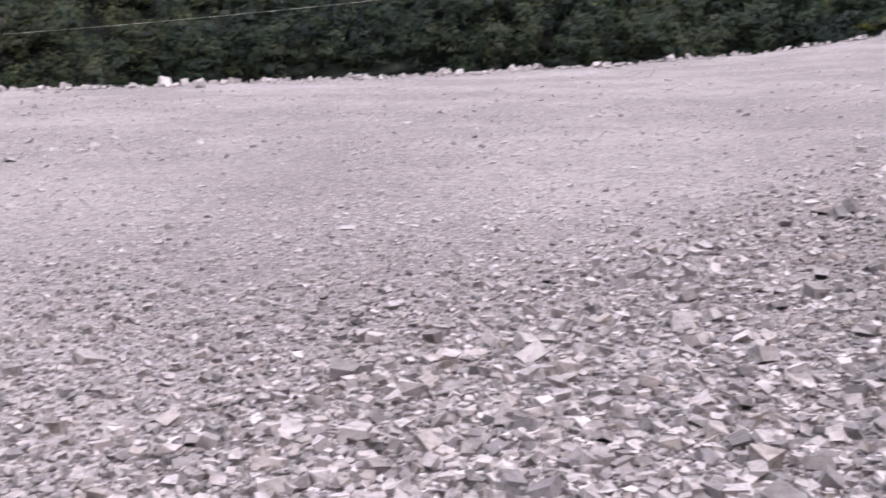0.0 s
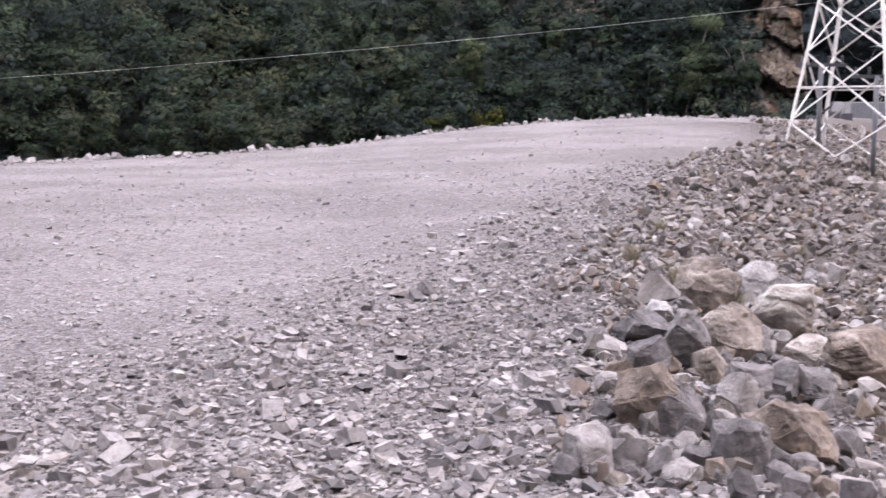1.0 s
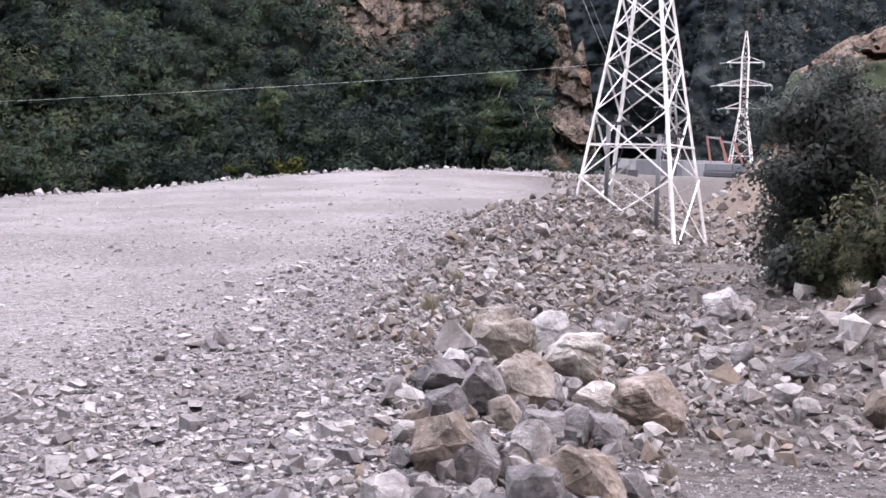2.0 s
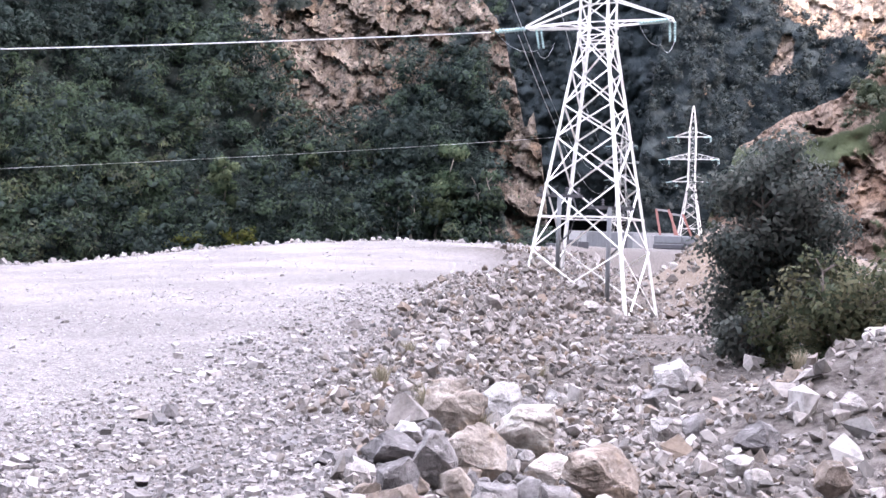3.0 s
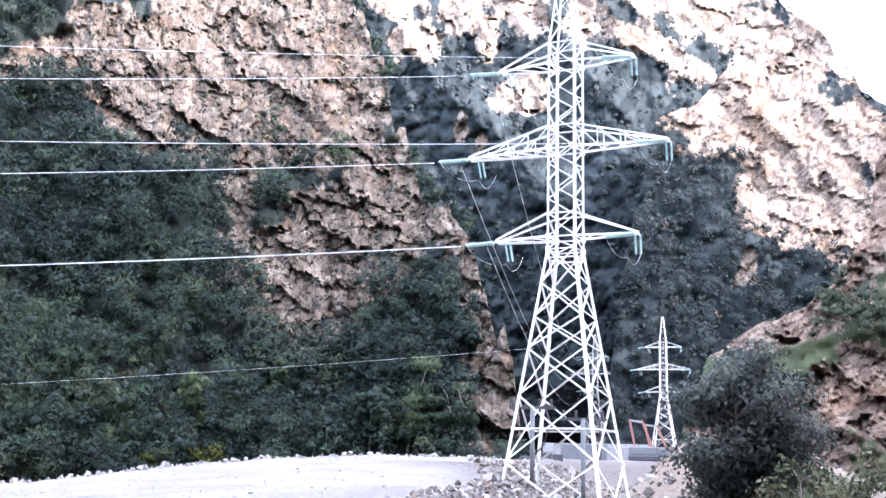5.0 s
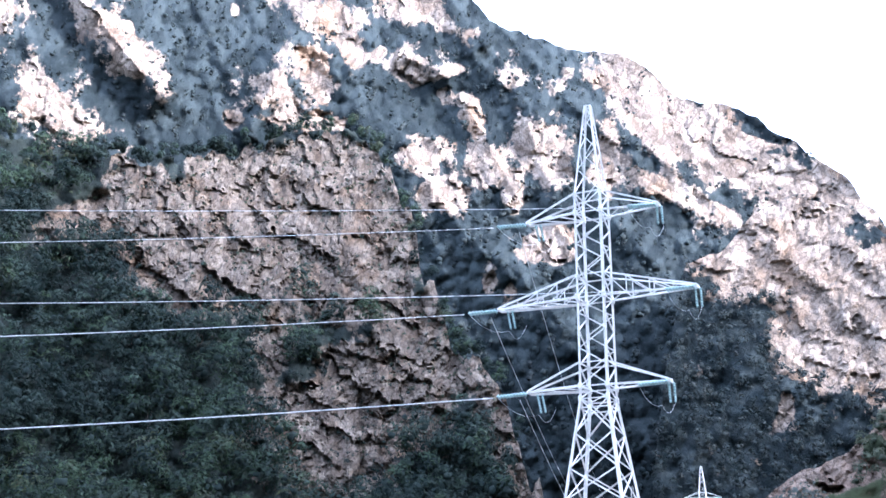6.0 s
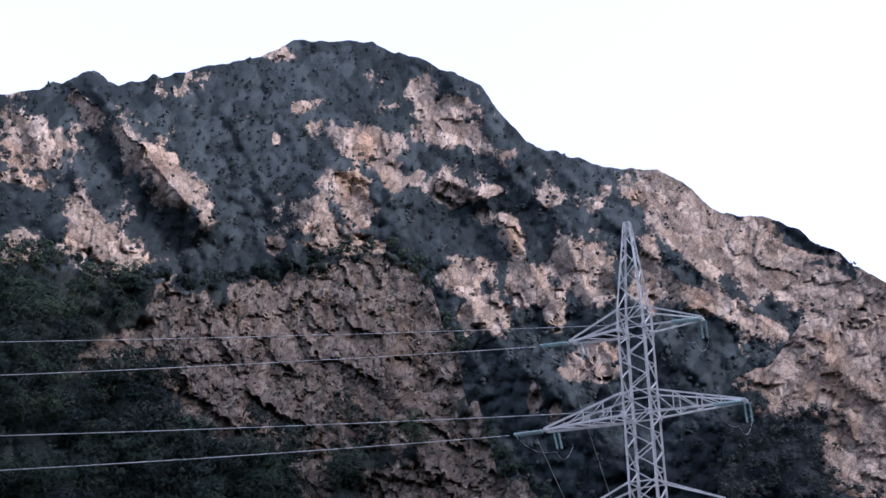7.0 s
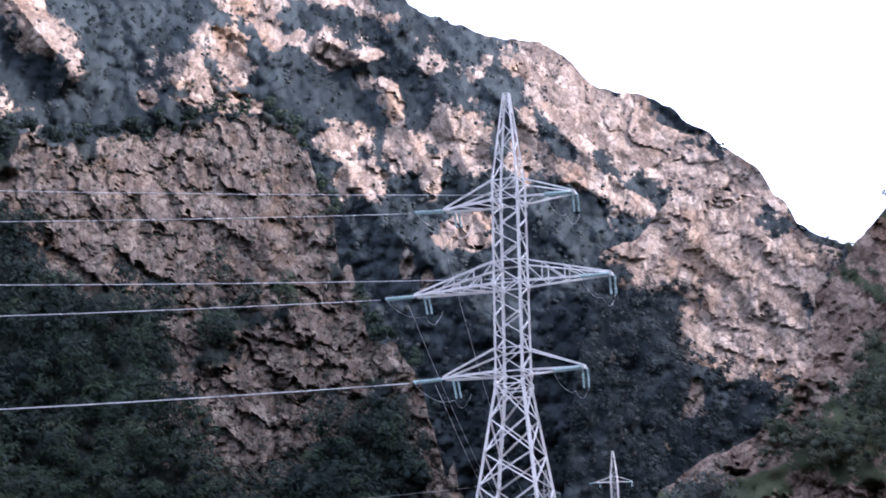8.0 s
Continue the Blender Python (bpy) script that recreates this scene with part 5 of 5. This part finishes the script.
def tree(x, y, height, spread, stems, leaves, leaf_size, material, label, seed, bare=0.12, lean=0.0, category="tree", base_z=None, wood=None):
    """Stems that fork into limbs, and clusters of leaf sprays about the limbs' ends."""
    rs = np.random.RandomState(seed)
    base = Vector((x, y, float(ground_z(x, y)) - 0.1 if base_z is None else base_z))
    top = tagged(new("tree" if category == "tree" else "shrub"), label, category)
    top.location = base
    ends = []
    for s in range(stems):
        a = rs.uniform(0, 2 * np.pi)
        out = Vector((math.cos(a), math.sin(a), 0)) * spread * rs.uniform(0.1, 0.55) + Vector((lean, 0, 0))
        tip = out + Vector((0, 0, height * rs.uniform(0.6, 0.88)))
        root = Vector((rs.normal(0, 0.1 * spread), rs.normal(0, 0.1 * spread), 0))
        pts = [root.lerp(tip, t) + Vector(rs.normal(0, 0.02 * height, 3)) * (t > 0) for t in np.linspace(0, 1, 6)]
        r0 = height * 0.014 + 0.012
        part("trunk", tube(pts, [r0 * (1 - 0.75 * t) for t in np.linspace(0, 1, 6)], 7), wood or bark, top)
        for _ in range(10):
            k = rs.randint(1 if bare < 0.1 else 2, 6)
            a = rs.uniform(0, 2 * np.pi)
            end = pts[k] + Vector((math.cos(a), math.sin(a), rs.uniform(-0.15, 0.7))) * spread * rs.uniform(0.3, 0.62)
            end.z = max(height * bare, min(end.z, height * 0.97))
            mid = pts[k].lerp(end, 0.5) + Vector((0, 0, 0.05 * height))
            part("limb", tube([pts[k], mid, end], [r0 * 0.45, r0 * 0.3, r0 * 0.12], 5), wood or bark, top)
            ends += [end, mid.lerp(end, 0.4)]
    ends = np.array([e[:] for e in ends])
    pick = rs.randint(0, len(ends), leaves)
    blob = rs.normal(size=(leaves, 3))
    blob = blob / np.linalg.norm(blob, axis=1, keepdims=True) * (rs.rand(leaves, 1) ** 0.45) * spread * 0.30
    c = ends[pick] + blob * [1, 1, 0.8]
    c[:, 2] = np.maximum(c[:, 2], 0.05)
    tone = np.clip(rs.rand(len(ends))[pick] * 0.7 + 0.1 + 0.2 * rs.rand(leaves), 0, 1)
    q, f, t = sprays(c, leaf_size, tone, seed + 1, blob, 0.9)
    me = mesh_of("crown", q, f, {"tone": t})
    out = c - [lean, 0, height * 0.5]
    soften(me, np.repeat(blob / (0.3 * spread) + 0.8 * out / (np.linalg.norm(out, axis=1, keepdims=True) + 1e-6) + [0, 0, 0.1], 4, axis=0))
    part("crown", me, material, top)
    return top


tree(7.0, 24.6, 5.0, 1.95, 10, 34000, 0.058, bush_leaf, "dense dark grey-green small tree at a ditch", 801, 0.08, -0.1)
tree(8.0, 25.2, 3.4, 1.0, 6, 2200, 0.055, bush_leaf, "thin grey-green young tree with bare stems", 803, 0.35, 0.35)
tree(6.9, 20.4, 2.4, 1.2, 8, 8000, 0.055, olive_leaf, "olive-green bushy shrub on a stony mound", 805, 0.05, 0, "shrub")
tree(5.95, 22.8, 1.1, 0.8, 5, 2600, 0.055, bush_leaf, "low dark shrub under a tree", 807, 0.05, 0, "shrub")
tree(6.5, 22.2, 1.5, 0.8, 5, 1500, 0.06, olive_leaf, "yellowish low shrub in front of a tree", 811, 0.05, 0, "shrub")
tree(7.9, 21.5, 2.7, 0.7, 3, 1100, 0.06, olive_leaf, "spindly young shrub with sparse leaves", 809, 0.2, 0.1, "shrub")



# trees and bushes that stand out along the foot of the wooded slope
pale_bark = steel_material("pale_bark", (0.26, 0.24, 0.21), 0.95, 0.0)
yellow_leaf = leaf_material("yellow_green_leaf", (0.064, 0.080, 0.024), (0.176, 0.184, 0.048))
bright_leaf = leaf_material("bright_leaf", (0.036, 0.056, 0.032), (0.112, 0.144, 0.076))


def on_slope(P, az, el):
    """The place on a hillside nearest to that heading and elevation."""
    a = np.degrees(np.arctan2(P[..., 0], P[..., 1]))
    e = np.degrees(np.arctan2(P[..., 2] - EYE.z, np.hypot(P[..., 0], P[..., 1])))
    k = np.unravel_index(np.argmin((a - az) ** 2 + (e - el) ** 2), a.shape)
    return Vector([float(c) for c in P[k]])


FOOT_TREES = [(-1.7, 0.2, 8.5, 2.2, "near"), (-3.2, 0.3, 7.5, 1.9, "near"), (-0.4, 0.2, 14.5, 4.6, "bright"), (1.9, 0.6, 12.5, 3.6, "near"), (-8.0, 0.2, 8.0, 2.0, "near"),
              (-11.0, 1.2, 9.0, 3.2, "bright"), (-2.6, 0.5, 11.0, 3.2, "near"), (-5.2, 0.6, 8.5, 2.4, "near"), (-17.5, -0.2, 8.0, 2.4, "bare"), (-19.5, 0.2, 6.0, 2.6, "near"),
              (-12.6, -0.9, 4.2, 3.0, "yellow"), (-10.3, -0.6, 4.2, 2.6, "yellow"), (-15.0, 8.2, 8.0, 1.6, "bare"), (-9.9, 8.8, 7.0, 1.4, "bare"), (-19.2, 3.4, 8.0, 1.6, "bare"), (-7.4, 1.2, 7.0, 1.6, "bare"), (-15.0, 0.2, 5.0, 2.6, "bright"), (-7.0, 3.0, 6.5, 2.4, "bright")]
for k, (az, el, h, wide, sort) in enumerate(FOOT_TREES):
    at = on_slope(SP, az, el)
    leaf = {"near": near_leaf, "bright": bright_leaf, "yellow": yellow_leaf, "bare": near_leaf}[sort]
    words = {"near": "dark green broadleaved tree at a wooded slope's foot", "bright": "mid-green broadleaved tree with a rounded crown", "yellow": "yellow-green bush at a wooded slope's foot",
             "bare": "half-bare tree with a pale trunk on a slope"}[sort]
    tree(at.x, at.y, h, wide, 2 if sort != "yellow" else 4, 260 if sort == "bare" else int(260 * wide * wide + 900), 0.24, leaf, words, 900 + 7 * k, 0.05 if sort == "yellow" else 0.3, 0,
         "bush" if sort == "yellow" else "tree", at.z - 0.3, pale_bark)


# ---- things far along the valley road ----
def box(name, size, at, turn, material, parent, label="", bevel=0.03):
    bm = bmesh.new()
    bmesh.ops.create_cube(bm, size=1, matrix=pose(*at, 0, 0, turn) @ Matrix.Diagonal((*size, 1)))
    bmesh.ops.bevel(bm, geom=bm.edges, offset=bevel, segments=1, affect="EDGES")
    return part(name, bm, material, parent, label)


concrete = steel_material("concrete", (0.38, 0.38, 0.38), 0.9, 0.0)
grey_paint = steel_material("grey_paint", (0.20, 0.21, 0.22), 0.6, 0.0)
# red dulled towards grey: the haze before the machines is in the paint colour
hazed_red_paint = steel_material("hazed_red_paint", (0.42, 0.19, 0.16), 0.6, 0.0)


def container(az, d, length, high, turn_z, material, label):
    p = heading(az, 0, d)
    ob = tagged(new("site_container"), label, "container")
    ob.matrix_world = pose(p.x, p.y, float(ground_z(p.x, p.y)) - 0.1, 0, 0, turn_z)
    box("body", (length, 2.4, high), (0, 0, high / 2), 0, material, ob)
    for k in range(int(length / 0.6)):
        box("rib", (0.12, 0.1, high * 0.86), (-length / 2 + 0.4 + k * 0.6, -1.24, high / 2), 0, material, ob)
    box("roof_rail", (length + 0.1, 2.5, 0.14), (0, 0, high + 0.05), 0, material, ob)
    box("door", (0.9, 0.06, high * 0.8), (length / 2 - 1.0, -1.32, high * 0.42), 0, dark_steel, ob, "dark steel door")
    return ob


container(8.0, 118, 4.6, 1.5, -8, grey_paint, "dark grey site container on a gravel road")
container(10.0, 122, 3.6, 1.3, -8, concrete, "pale grey site container on a gravel road")


def parapet(az0, az1, d, high, material, label):
    a, b = heading(az0, 0, d), heading(az1, 0, d)
    ob = tagged(new("parapet"), label, "barrier")
    n = 9
    for k in range(n):
        p, q = a.lerp(b, k / n), a.lerp(b, (k + 0.96) / n)
        m = p.lerp(q, 0.5)
        box("block", ((q - p).length, 0.5, high), (m.x, m.y, float(ground_z(m.x, m.y)) + high / 2 - 0.08), math.degrees(math.atan2(q.y - p.y, q.x - p.x)), material, ob)
    return ob


parapet(2.2, 7.0, 88, 0.55, dark_steel, "low dark barrier along a gravel road")
parapet(6.0, 11.2, 150, 2.0, concrete, "pale concrete wall beyond a gravel road")


def drill_mast(az, d, high, label):
    """A drilling machine with a red folded mast over a tracked carriage."""
    p = heading(az, 0, d)
    ob = tagged(new("drilling_machine"), label, "machine")
    ob.matrix_world = pose(p.x, p.y, float(ground_z(p.x, p.y)) - 0.05, 0, 0, -15)
    box("carriage", (2.6, 1.6, 0.8), (0, 0, 1.0), 0, grey_paint, ob, "", 0.1)
    for k in (-0.7, 0.7):
        box("track", (2.8, 0.4, 0.6), (0, k, 0.32), 0, dark_steel, ob, "dark steel track", 0.14)
    part("boom", angle_bar((-0.8, 0, 1.2), (-1.3, 0, high), 0.2, (0, -1, 0)), hazed_red_paint, ob, "red steel boom")
    part("boom", angle_bar((-1.3, 0, high), (-0.1, 0.1, high - 0.15), 0.18, (0, -1, 0)), concrete, ob)
    part("mast", angle_bar((-0.1, 0.1, high), (1.2, 0.1, 0.5), 0.2, (0, -1, 0)), hazed_red_paint, ob, "red steel mast")
    return ob


drill_mast(10.85, 112, 3.9, "red drilling machine with a folded mast")
drill_mast(11.55, 116, 3.6, "red drilling machine with a folded mast")


# ---- a cable post beside the pylon ----
def cable_post(x, y, high, label):
    ob = tagged(new("cable_post"), label, "post")
    ob.location = (x, y, float(ground_z(x, y)) - 0.2)
    part("post", tube([(0, 0, 0), (0, 0, high)], 0.10, 10), grey_paint, ob)
    part("crossbar", angle_bar((-1.0, 0, high), (1.0, 0, high), 0.14, (0, -1, 0)), dark_steel, ob)
    for k in (-0.8, -0.3, 0.3, 0.8):
        part("insulator", insulator_string((k, 0, high + 0.05), (k, 0, high + 0.35), 3, 0.09), dark_steel, ob)
    part("cable", tube([(0.5, 0, high + 0.1), (0.75, 0, high - 0.6), (0.5, 0, high - 1.6), (0.1, -0.1, high - 2.0)], 0.04, 6), dark_steel, ob, "black cable loop")
    return ob


cable_post(6.75, 48.3, 4.2, "grey steel cable post with a dark crossbar")
cable_post(4.75, 49.5, 3.6, "grey steel cable post with a dark crossbar")
